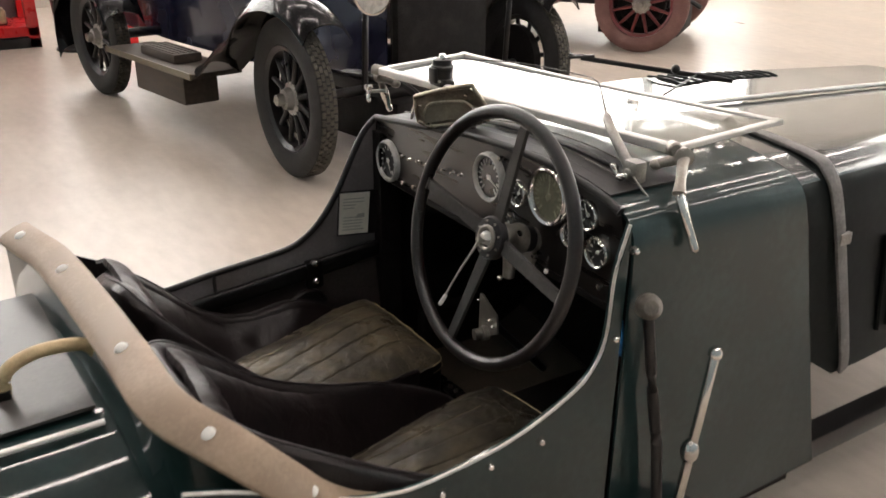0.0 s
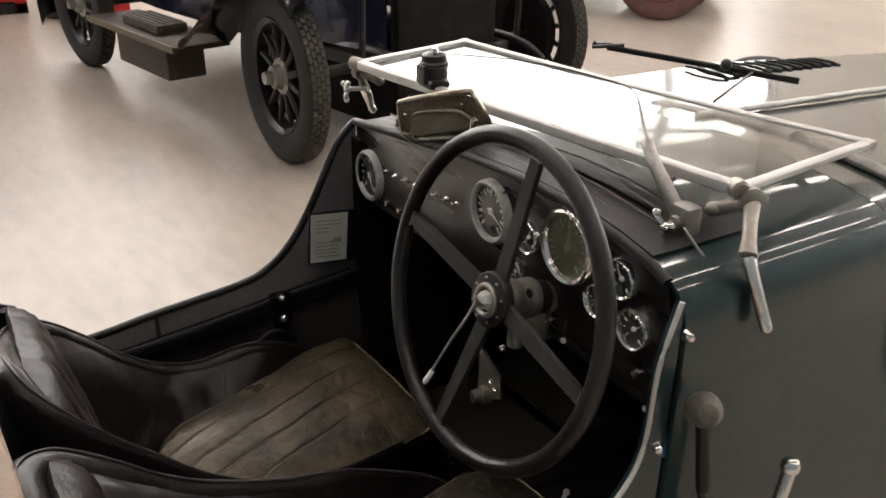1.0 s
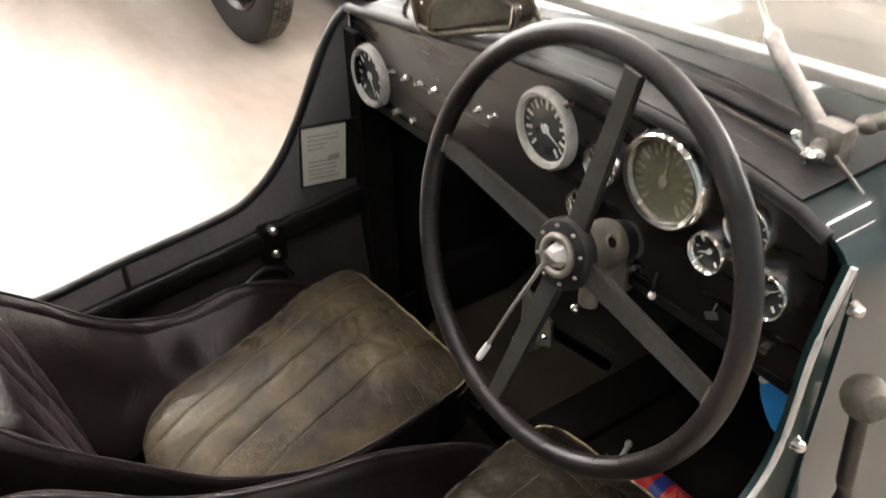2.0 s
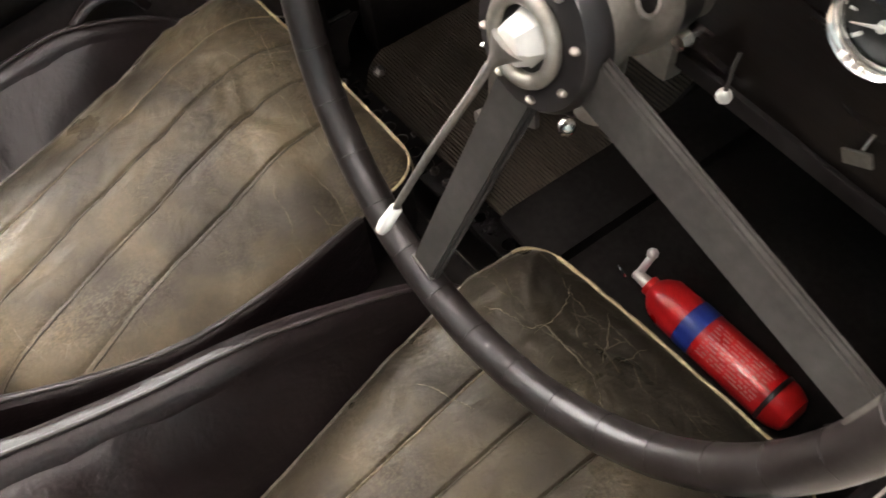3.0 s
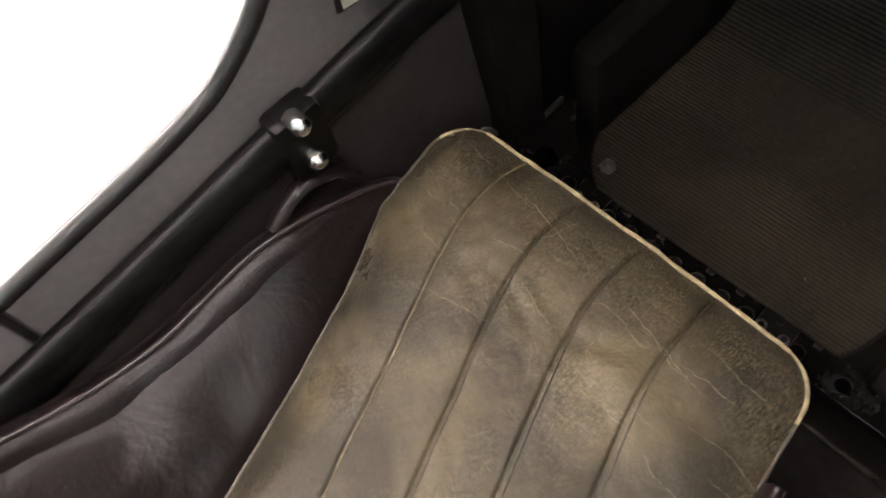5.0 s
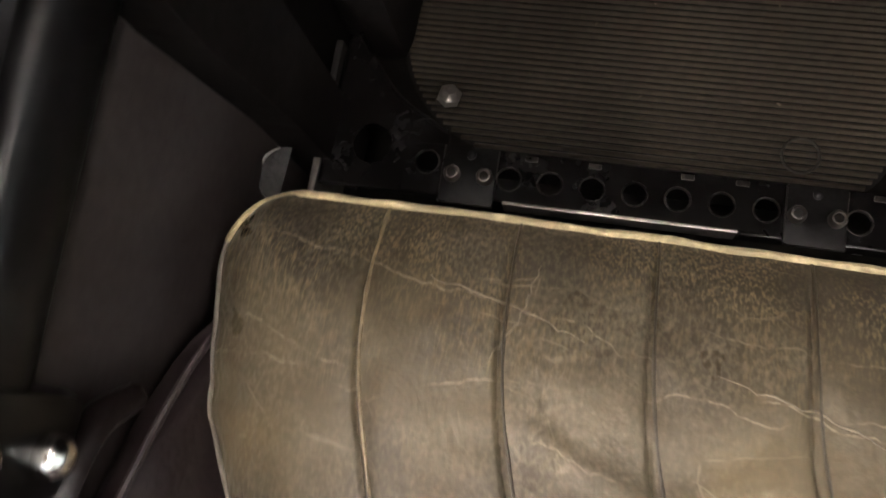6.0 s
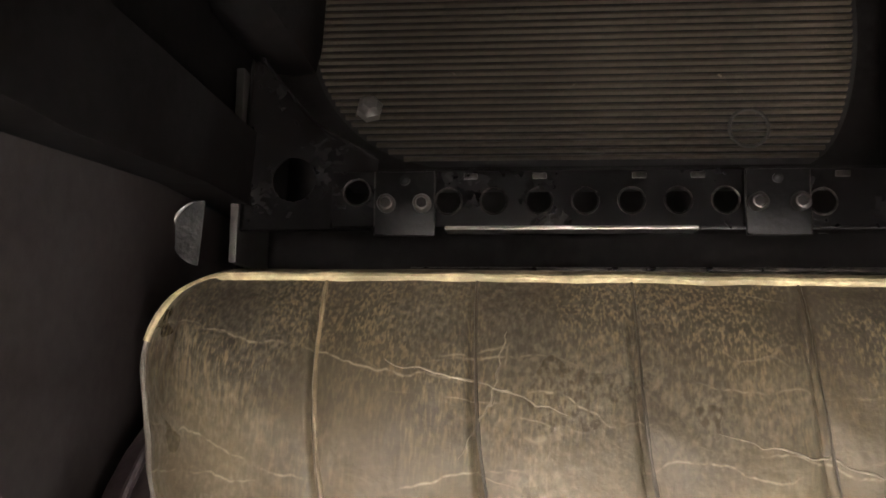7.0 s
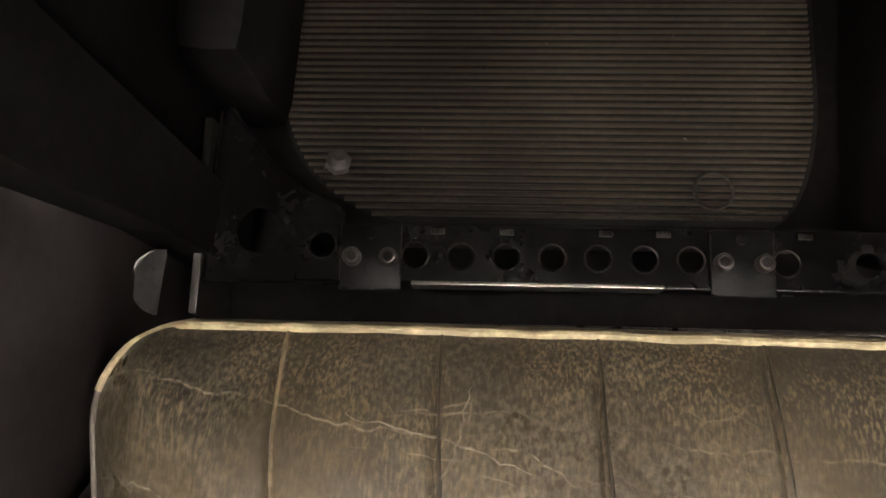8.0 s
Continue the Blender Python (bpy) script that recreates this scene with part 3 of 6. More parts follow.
def cutaway(profile, x, lift, mat, name, label):
    """A side panel with its cut-down edge, and a rolled bead along that edge."""
    low = [(profile[-1][0], 0.22), (profile[0][0], 0.22)]
    return part(name, slab([(x, y, z) for y, z in profile + low], lift), mat, car, label, angle=20)


LEFT = [(p.y, p.z) for p in spline([(-0.5, 0.0, 0.886), (-0.5, -0.04, 0.843), (-0.5, -0.104, 0.722), (-0.5, -0.15, 0.655), (-0.5, -0.2, 0.612),
                                    (-0.5, -0.26, 0.59), (-0.5, -0.43, 0.57), (-0.5, -0.57, 0.552), (-0.5, -0.75, 0.56), (-0.5, -0.83, 0.6)], 48)]
RIGHT = [(p.y, p.z) for p in spline([(0.4, -0.012, 0.922), (0.4, -0.034, 0.84), (0.4, -0.04, 0.735), (0.4, -0.062, 0.678), (0.4, -0.111, 0.637),
                                     (0.4, -0.233, 0.59), (0.4, -0.38, 0.572), (0.4, -0.448, 0.578), (0.4, -0.52, 0.6), (0.4, -0.66, 0.67), (0.4, -0.74, 0.7)], 48)]
cutaway(LEFT, -0.512, (0.012, 0, 0), SILL, "side_panel", "cut-down body side, dull grey-black inside")
cutaway(RIGHT, 0.386, (0.014, 0, 0), GREEN, "side_panel", "cut-down body side in dark green paint")
part("edge_bead", sweep([(-0.506, y, z) for y, z in LEFT], 0.008, seg=10), BLACK, car, "black rolled edge")
part("edge_bead", sweep([(0.396, y, z) for y, z in RIGHT], 0.0034, seg=12), TRIM, car, "worn pale rolled edge")
seam = box(-0.5, -0.4975, -0.434, -0.426, 0.5, 0.568)
part("panel_seam", seam, BLACK, car)
part("body_corner", slab([(-0.506, -0.8, 0.7), (-0.506, -0.726, 0.688), (-0.506, -0.658, 0.653), (-0.506, -0.669, 0.603), (-0.506, -0.7, 0.55), (-0.506, -0.8, 0.55)], (0.005, 0, 0)), BLACK, car, "black rear body corner")
# lining of the left wall and footwell
part("wall_lining", slab([(-0.499, 0.0, 0.225), (-0.499, 0.0, 0.55), (-0.499, -0.2, 0.528), (-0.499, -0.35, 0.51), (-0.499, -0.62, 0.482), (-0.499, -0.62, 0.225)], (0.006, 0, 0)), INNER, car, "dull charcoal trim board")
part("door_pillar", slab([(-0.498, 0.002, 0.225), (-0.498, 0.0, 0.36), (-0.498, -0.011, 0.5), (-0.498, -0.011, 0.86), (-0.498, 0.045, 0.86), (-0.498, 0.045, 0.225)], (0.036, 0, 0)), PIT, car, "black upright pillar", smooth=False)
part("wall_lining", box(0.376, 0.384, -0.62, 0.54, 0.225, 0.55, 0.002), PIT, car)
part("wall_lining", box(-0.492, -0.486, 0.05, 0.54, 0.225, 0.8, 0.002), PIT, car)
part("firewall", box(-0.49, 0.385, 0.55, 0.565, 0.225, 0.86, 0.003), PIT, car, "black engine bulkhead")
part("floor_pan", box(-0.5, 0.39, -0.78, 0.55, 0.2, 0.222), PIT, car, "black painted floor pan")
part("floorboard", box(0.02, 0.376, 0.035, 0.5, 0.222, 0.3, 0.004), PIT, car, "black raised footboard")
part("tunnel", box(-0.075, 0.018, 0.03, 0.55, 0.222, 0.31, 0.02), PIT, car, "black gearbox cover")
part("seat_base", box(-0.47, 0.376, -0.66, -0.04, 0.222, 0.335, 0.01), PIT, car, "black seat platform")
# rail along the left wall with its bolted bracket
rail = [(-0.487, 0.0, 0.556), (-0.487, -0.1, 0.546), (-0.487, -0.2, 0.534), (-0.487, -0.35, 0.516), (-0.487, -0.52, 0.498), (-0.487, -0.62, 0.487)]
part("side_rail", sweep(spline(rail, 30), 0.012, 0.022, seg=20, power=0.85), RAIL, car, "glossy black side rail")
brk = box(-0.499, -0.472, -0.21, -0.166, 0.488, 0.56, 0.008)
part("rail_bracket", brk, RAIL, car, "black bolted rail bracket")
for z in (0.556, 0.51):
    b = lathe([(0, 0.016), (0.005, 0.015), (0.0085, 0.011), (0.0095, 0.0), (0.0095, -0.004)], (-0.4745, -0.19, z), (1, 0, 0.25), 16)
    part("bolt", b, CHROME, car, "bright domed bolt")

# dashboard
outline = [(x, 0, dash_top(x)) for x in np.linspace(-0.494, 0.36, 24)] + [(0.368, 0, 0.9), (0.372, 0, 0.752), (-0.494, 0, 0.742)]
part("dashboard", slab(outline, (0, 0.014, 0)), DASH, car, "dark varnished wooden dashboard")
part("dash_edge", sweep([(x, -0.003, dash_top(x) + 0.003) for x in np.linspace(-0.494, 0.362, 30)], 0.0075, seg=10), STRAP, car, "black leather edge roll")
part("dash_rail", box(-0.49, 0.37, -0.004, 0.0, 0.748, 0.76, 0.001), PIT, car)


def gauge(x, z, r, bezel, dial, marks, turn=0.6, label="", ink=None):
    ink = ink or WHITE
    g = part("gauge", lathe([(r * 0.8, -0.006), (r * 0.84, -0.012), (r * 0.93, -0.014), (r, -0.010), (r * 1.02, 0.0)], (x, 0, z), (0, 1, 0), 40), bezel, car, label)
    part("dial", lathe([(0, -0.0045), (r * 0.82, -0.0045)], (x, 0, z), (0, 1, 0), 40), dial, g)
    for k in range(marks):
        tick = bmesh.new()
        a = math.radians(-140 + 280 * k / (marks - 1))
        d = Vector((math.sin(a), 0, math.cos(a)))
        s = Vector((math.cos(a), 0, -math.sin(a)))
        c = Vector((x, -0.0058, z))
        w = r * (0.02 if k % 2 else 0.035)
        ln = 0.52 if k % 2 == 0 else 0.6
        slab([c + d * r * ln - s * w, c + d * r * 0.74 - s * w, c + d * r * 0.74 + s * w, c + d * r * ln + s * w], (0, 0.001, 0), tick)
        part("scale_mark", tick, ink, g, smooth=False)
    d = Vector((math.sin(turn), 0, math.cos(turn)))
    s = Vector((d.z, 0, -d.x))
    c = Vector((x, -0.0075, z))
    nb = slab([c - s * r * 0.05 - d * r * 0.15, c + d * r * 0.66, c + s * r * 0.05 - d * r * 0.15], (0, 0.001, 0))
    lathe([(0, -0.009), (r * 0.1, -0.008), (r * 0.12, -0.005)], (x, 0, z), (0, 1, 0), 16, nb)
    part("needle", nb, ink, g)
    return g


gauge(-0.429, 0.8, 0.05, BEZEL, DIAL, 13, 2.6, "round dial with a broad white bezel")
gauge(-0.006, 0.882, 0.05, BEZEL, DIAL, 17, 2.0, "round black dial with a broad white bezel")
gauge(0.093, 0.88, 0.026, CHROME, DIAL, 9, 0.4, "small round dial with a nickel bezel")
gauge(0.066, 0.812, 0.021, CHROME, DIAL, 7, 3.0, "small round dial with a nickel bezel")
gauge(0.18, 0.9, 0.054, CHROME, OLIVE_DIAL, 21, 0.15, "large round dial, aged olive face, nickel bezel", OLIVE_MARK)
gauge(0.289, 0.902, 0.027, CHROME, DIAL, 9, -0.6, "small round dial with a nickel bezel")
gauge(0.32, 0.845, 0.028, CHROME, DIAL, 9, 0.9, "small round dial with a nickel bezel")
gauge(0.25, 0.852, 0.023, CHROME, DIAL, 7, -2.0, "small round dial with a nickel bezel")
for k, x in enumerate((-0.363, -0.325, -0.287, -0.249, -0.177, -0.143, -0.11)):
    z = 0.829 + (x + 0.363) * 0.11
    sw = lathe([(0, -0.012), (0.0026, -0.0115), (0.0032, -0.006), (0.0048, -0.004), (0.0055, 0.0)], (x, 0, z), (0.05, 1, 0.12 if k % 2 else -0.1), 12)
    part("switch", sw, CHROME, car, "nickel toggle switch")
for x, z in ((0.035, 0.932), (-0.3, 0.775), (-0.35, 0.77), (0.336, 0.788), (0.155, 0.775)):
    part("knob", lathe([(0, -0.014), (0.005, -0.013), (0.006, -0.006), (0.003, -0.004), (0.003, 0.0)], (x, 0, z), (0, 1, 0), 12), CHROME, car)
key = sweep([(0.187, -0.002, 0.786), (0.188, -0.006, 0.778), (0.188, -0.006, 0.76)], 0.0013, seg=6)
chain = part("pull_chain", key, SPOKE, car, "white pull knob on a chain")
part("knob", ball((0.188, -0.006, 0.757), 0.0048, 12), WHITE, chain, "white knob")
tag = slab([(0.258, -0.006, 0.78), (0.272, -0.006, 0.788), (0.276, -0.006, 0.781), (0.262, -0.006, 0.773)], (0, 0.002, 0))
tag = sweep([(0.267, -0.004, 0.786), (0.267, -0.0, 0.794)], 0.001, seg=6, bm=tag)
part("key_tag", tag, STEEL, car)

# steering
WC, WN = Vector((0.143, -0.11, 0.829)), Vector((0.027, -0.973, 0.228)).normalized()
WU = (Vector((1, 0, 0)) - WN * WN.x).normalized()
WW = WU.cross(WN) if WU.cross(WN).z > 0 else WN.cross(WU)


def wheel_point(a, r, n=0.0):
    return WC + (WU * math.cos(a) + WW * math.sin(a)) * r + WN * n


WH = WC - WN * 0.012
wheel = part("steering_wheel", lathe([(0, 0.011), (0.024, 0.011), (0.037, 0.009), (0.0395, 0.005), (0.0395, -0.006), (0.035, -0.01), (0, -0.01)], WH, WN, 40), BLACK, car,
             "black four-spoked steering wheel hub")
part("rim", torus(WC, WN, 0.225, 0.0125, 140, 24, None, 0.95), RIM, wheel, "black grooved grip rim")
grip_mesh = None
for k in range(36):
    a = 2 * math.pi * (k + 0.5) / 36
    if grip_mesh is None:
        grip = ball((0, 0, 0), 1.0, 14)
        bmesh.ops.scale(grip, vec=(0.013, 0.0022, 0.0123), verts=grip.verts)
        grip_mesh = finish(grip, "finger_grip", RIM)
    nub = new("finger_grip", grip_mesh)
    nub.parent = wheel
    out = WU * math.cos(a) + WW * math.sin(a)
    turn = Matrix((out, WN.cross(out), WN)).transposed().to_4x4()
    nub.matrix_basis = Matrix.Translation(wheel_point(a, 0.2245)) @ turn
for deg in (169, 81, -8, -100):
    a = math.radians(deg)
    d = WU * math.cos(a) + WW * math.sin(a)
    s = WN.cross(d)
    p = WH + d * 0.033
    q = WC + d * 0.216 + WN * 0.002
    o = [p - s * 0.0138, q - s * 0.0106, q + s * 0.0106, p + s * 0.0138]
    sp = slab([v - WN * 0.003 for v in o], WN * 0.0055)
    bmesh.ops.bevel(sp, geom=sp.edges[:], offset=0.0014, segments=2, affect="EDGES")
    sk = part("spoke", sp, SPOKE, wheel, "flat dull grey spoke")
    e = WC + d * 0.2115 + WN * 0.0015
    clip = slab([e - s * 0.0115, e + s * 0.0115, e + s * 0.0105 + d * 0.005, e - s * 0.0105 + d * 0.005], WN * 0.0035)
    part("spoke_end", clip, STEEL, sk, "bright spoke end")
for k in range(8):
    a = math.radians(22 + 45 * k)
    part("rivet", ball(wheel_point(a, 0.0312, 0.0105 - 0.012), 0.0028, 10, squash=0.7), ALLOY, wheel, "pale rivet")
part("collar", torus(WH + WN * 0.013, WN, 0.0205, 0.0042, 36, 10), ALLOY, wheel, "pale metal collar")
part("centre_nut", lathe([(0, 0.024), (0.008, 0.0235), (0.0115, 0.02), (0.0135, 0.012), (0.0155, 0.0105)], WH, WN, 6), TRIM, wheel, "bright hexagonal nut")
tip = Vector((0.113, -0.184, 0.709))
start = WH + WN * 0.022
arm = sweep(spline([start, start + (tip - start) * 0.1 + WN * 0.004, start + (tip - start) * 0.2 + WN * 0.003, start + (tip - start) * 0.55 + WN * 0.004, tip], 22),
            lambda s: 0.0105 - 0.045 * s if s < 0.17 else 0.0029 - 0.0009 * s, seg=12)
part("advance_lever", arm, STEEL, wheel, "bright ignition lever")
dirn = (tip - start).normalized()
part("lever_knob", lathe([(0, 0.01), (0.0035, 0.009), (0.0044, 0.003), (0.0037, -0.013), (0.0025, -0.015)], tip, dirn, 14), WHITE, wheel, "white lever grip")
col = part("steering_column", rod(WH - WN * 0.09, WH - WN * 0.5, 0.021, seg=24), BLACK, car, "black steering column")
part("boss", lathe([(0.025, -0.008), (0.0275, -0.011), (0.0295, -0.017), (0.0295, -0.03), (0.0265, -0.036), (0.0265, -0.05), (0.0285, -0.054), (0.0295, -0.062), (0.0285, -0.067), (0.024, -0.069), (0.0, -0.069)], WH, WN, 40), ALLOY, col, "cast alloy column boss")
part("band", lathe([(0.022, -0.068), (0.0245, -0.07), (0.0245, -0.088), (0.022, -0.09)], WH, WN, 32), BLACK, col, "black clamp band")
part("sleeve", lathe([(0.0215, -0.088), (0.0225, -0.09), (0.0225, -0.12), (0.02, -0.124), (0.0, -0.124)], WH, WN, 32), ALLOY, col, "dull alloy sleeve")
side = Vector((0.55, -0.25, 0.5))
side = (side - WN * side.dot(WN)).normalized()
port = WH - WN * 0.043 + side * 0.026
# Flat black disc on the boss paints the dark inside of a hole.
part("port", lathe([(0, 0.0012), (0.0065, 0.0012)], port, side, 16), PIT, col, "black disc painting a screw hole's shade")
part("port_ring", torus(port + side * 0.001, side, 0.0078, 0.0016, 20, 8), ALLOY, col)
low = (Vector((0.0, 0.0, -1)) - WN * WN.z * -1).normalized()
lug = sweep(spline([WH - WN * 0.05 + low * 0.022, WH - WN * 0.055 + low * 0.045, WH - WN * 0.06 + low * 0.075], 10), lambda q: 0.016 - 0.005 * q, 0.012, seg=14)
part("lug", lug, ALLOY, col, "cast alloy lug under the boss")
part("lug_bolt", ball(WH - WN * 0.04 + low * 0.078, 0.0055, 12), CHROME, col, "bright bolt head")
clamp = box(0.09, 0.15, -0.01, 0.01, 0.735, 0.79, 0.006)
part("column_clamp", clamp, ALLOY, car, "cast alloy column clamp")
plate = slab([(-0.074, 0.028, 0.592), (-0.067, 0.028, 0.592), (-0.03, 0.03, 0.555), (-0.012, 0.03, 0.562), (-0.008, 0.03, 0.52), (-0.062, 0.03, 0.487), (-0.078, 0.03, 0.5)], (0, 0.005, 0))
bracket = part("pedal_bracket", plate, ALLOY, car, "pale alloy bracket plate below the dashboard")
part("spindle", lathe([(0, -0.03), (0.012, -0.028), (0.013, -0.012), (0.017, -0.01), (0.017, 0.004)], (-0.05, 0.03, 0.505), (0.2, 1, 0), 20), ALLOY, bracket)
part("strut", rod((-0.05, 0.034, 0.54), (-0.05, 0.2, 0.36), 0.009), BLACK, bracket)
for x, z in ((-0.075, 0.575), (-0.03, 0.545), (-0.018, 0.535)):
    part("screw", ball((x, 0.027, z), 0.006, 10, squash=0.6), CHROME, bracket)

# folded windscreen over the scuttle
SZ = 1.0
SL, SR, FL, FR = (-0.485, 0.002, 1.006), (0.314, 0.152, SZ), (-0.56, 0.29, 1.004), (0.281, 0.456, SZ)


def flat_bar(points, half, thick):
    return sweep(spline(points, 16), half, thick, 12, up=(0, 0, 1), power=0.55)


screen = part("windscreen", flat_bar([SL, (-0.052, 0.079, SZ + 0.003), SR], 0.0095, 0.009), TRIM, car, "nickel windscreen frame folded flat")
for bar_ends in ((SL, FL), (SR, FR), (FL, (-0.1, 0.371, SZ), FR)):
    part("frame_bar", flat_bar(list(bar_ends), 0.0085, 0.0055), TRIM, screen)
for c in (FL, FR):
    part("frame_corner", box(c[0] - 0.0095, c[0] + 0.0095, c[1] - 0.0095, c[1] + 0.0095, c[2] - 0.0065, c[2] + 0.0065, 0.004), TRIM, screen)
part("pane", slab([(SL[0] + 0.006, SL[1] + 0.006, SZ - 0.003), (SR[0] - 0.004, SR[1] + 0.004, SZ - 0.003), (FR[0] - 0.004, FR[1] - 0.004, SZ - 0.003), (FL[0] + 0.006, FL[1] - 0.004, SZ - 0.003)], (0, 0, 0.005)), PANE, screen,
     "clear glass pane reflecting the lights")


def screen_pillar(pivot, lug_at, knee, tip, axis, block_at):
    """A clamp on the end of the screen rail with its cast arm and tapered lever."""
    part("rail_cap", lathe([(0, 0.012), (0.009, 0.0115), (0.0125, 0.008), (0.013, -0.012), (0.0105, -0.016)], pivot, axis, 24), ALLOY, screen, "round rail end cap")
    part("clamp", lathe([(0, 0.009), (0.012, 0.0085), (0.017, 0.005), (0.0175, -0.006), (0.012, -0.01), (0, -0.01)], lug_at, axis, 28), ALLOY, screen, "round cast clamp")
    arm_line = spline([lug_at, (Vector(lug_at) * 0.45 + Vector(knee) * 0.55), knee], 14)
    part("pillar", sweep(arm_line, lambda q: 0.0115 - 0.003 * math.sin(math.pi * q), 0.0075, seg=12), ALLOY, screen, "pale cast windscreen pillar")
    lever_line = spline([knee, Vector(knee) * 0.62 + Vector(tip) * 0.38, tip], 20)
    part("lever", sweep(lever_line, lambda q: 0.0075 + 0.0065 * math.sin(math.pi * min(1, q * 1.25) ** 0.7) if q < 0.85 else 0.0095, 0.0075, seg=14), CHROME, screen, "tapered pale clamp lever")
    part("lever_end", ball(tip, 0.0075, 14), CHROME, screen)
    part("link", rod(block_at, lug_at, 0.008, 0.0105), ALLOY, screen)
    part("link_knob", ball(block_at, 0.0115, 16, squash=0.8), ALLOY, screen)


screen_pillar((0.316, 0.150, SZ + 0.001), (0.334, 0.156, 0.990), (0.385, 0.100, 0.950), (0.418, 0.116, 0.862), (0.9, -0.42, 0.1), (0.299, 0.130, 0.972))
screen_pillar((-0.488, 0.0, SZ + 0.006), (-0.5, 0.012, 0.99), (-0.515, 0.03, 0.95), (-0.522, 0.05, 0.9), (-0.9, -0.42, 0.1), (-0.47, 0.04, 0.972))
for nx, ny, nz, ends in ((0.289, 0.058, 0.958, ((-0.014, -0.004, 0.016), (0.013, -0.004, 0.007), (-0.004, -0.004, -0.019))), (-0.527, -0.002, 0.948, ((-0.018, 0, 0.006), (0.012, -0.003, 0.014), (0.004, -0.004, -0.02)))):
    nut = ball((nx, ny, nz), 0.0075, 12)
    for dx, dy, dz in ends:
        sweep(spline([(nx, ny, nz), (nx + dx * 0.6, ny + dy, nz + dz * 0.6), (nx + dx, ny + dy, nz + dz)], 8), lambda q: 0.0042 + 0.0022 * q, 0.0026, 10, bm=nut)
        ball((nx + dx, ny + dy, nz + dz), 0.0058, 10, nut)
    part("wing_nut", nut, CHROME, screen, "bright wing nut")
    part("stud", rod((nx, ny, nz), (nx + (0.006 if nx > 0 else 0.03), ny + 0.03, nz + 0.004), 0.0045), STEEL, screen)
part("stay", rod((0.308, 0.07, 0.962), (0.352, 0.075, 0.928), 0.002, seg=8), STEEL, screen)
MO = Vector((-0.268, 0.045, 1.008))
motor = box(MO.x - 0.022, MO.x + 0.022, MO.y - 0.02, MO.y + 0.02, MO.z, MO.z + 0.012, 0.004)
lathe([(0.024, 0.01), (0.0245, 0.014), (0.0225, 0.017), (0.0235, 0.02), (0.0235, 0.036), (0.0255, 0.038), (0.0255, 0.042), (0.022, 0.045), (0.021, 0.055), (0.013, 0.059), (0, 0.06)], MO, (0, 0, 1), 28, motor)
box(MO.x - 0.014, MO.x + 0.014, MO.y - 0.028, MO.y - 0.018, MO.z + 0.008, MO.z + 0.04, 0.003, motor)
wiper = part("wiper_motor", motor, BLACK, car, "black wiper motor on the screen frame")
part("cap", lathe([(0, 0.01), (0.006, 0.009), (0.008, 0.004), (0.009, 0)], MO + Vector((0, 0, 0.058)), (0, 0, 1), 16), CHROME, wiper, "small bright cap")
for sx in (-1, 1):
    part("motor_screw", ball(MO + Vector((sx * 0.018, -0.018, 0.012)), 0.003, 8), STEEL, wiper)
base = box(0.277, 0.311, 0.072, 0.1, 0.942, 0.986, 0.009)
lathe([(0, 0.007), (0.007, 0.006), (0.009, 0.0)], (0.292, 0.072, 0.964), (0.1, -1, 0.1), 14, base)
wiper2 = part("wiper_block", base, STEEL, car, "worn steel wiper bearing block")
armp = spline([(0.284, 0.084, 0.97), (0.25, 0.088, 0.997), (0.205, 0.1, 1.026), (0.15, 0.13, 1.058), (0.132, 0.14, 1.07)], 28)
part("arm", sweep(armp, lambda s: 0.0098 - 0.003 * s if s < 0.52 else (0.0095 if s < 0.58 else 0.0045 - 0.0025 * s), seg=10), STEEL, wiper2, "stout tapered wiper arm")
part("wiper_link", sweep(spline([(0.132, 0.14, 1.07), (0.11, 0.148, 1.078), (0.06, 0.15, 1.08), (-0.1, 0.12, 1.078), (-0.268, 0.045, 1.066)], 30), 0.0012, seg=6), SPOKE, wiper2)
blade = part("wiper_blade", sweep([(-0.35, 0.502, SZ + 0.012), (-0.2, 0.555, SZ + 0.011), (0.02, 0.63, SZ + 0.01)], 0.003, 0.006, 8), BLACK, car, "black wiper blade resting on the glass")
for dx in (-0.012, 0.012, 0.03):
    part("claw", sweep([(-0.35 + dx, 0.49 + dx, SZ + 0.02), (-0.39 + dx, 0.5 - dx, SZ + 0.014)], 0.004, seg=6), BLACK, blade)
part("pivot", ball((-0.11, 0.585, SZ + 0.018), 0.011, 14), BLACK, blade)
part("blade_arm", rod((-0.06, 0.6, SZ + 0.012), (0.02, 0.418, SZ + 0.002), 0.0025), BLACK, blade)
hinge = [(-0.05 + dx, y, 0.22 + (0.953 - 0.22) * (0.75 + 0.25 * s) + 0.002) for dx in (0,) for y, s in ((0.46, 0.975), (0.6, 0.96), (0.9, 0.9), (1.3, 0.8), (1.7, 0.7))]
part("bonnet_hinge", sweep(hinge, 0.006, seg=10), TRIM, car, "bright centre hinge of the bonnet")
part("screen_seal", sweep([(x, 0.078, dash_top(x) + 0.013) for x in np.linspace(-0.45, 0.262, 24)], lambda s: 0.009 * (1 - s ** 12) + 0.001, 0.005, 10), STRAP, car, "black rubber seal below the screen")
# Dark sheet added over the scuttle for the shadowed band below the glass.
cover = [[(x, y, dash_top(x) + 0.0075) for x in np.linspace(-0.465, 0.325, 40)] for y in (0.006, 0.04, 0.08, 0.125, 0.165)]
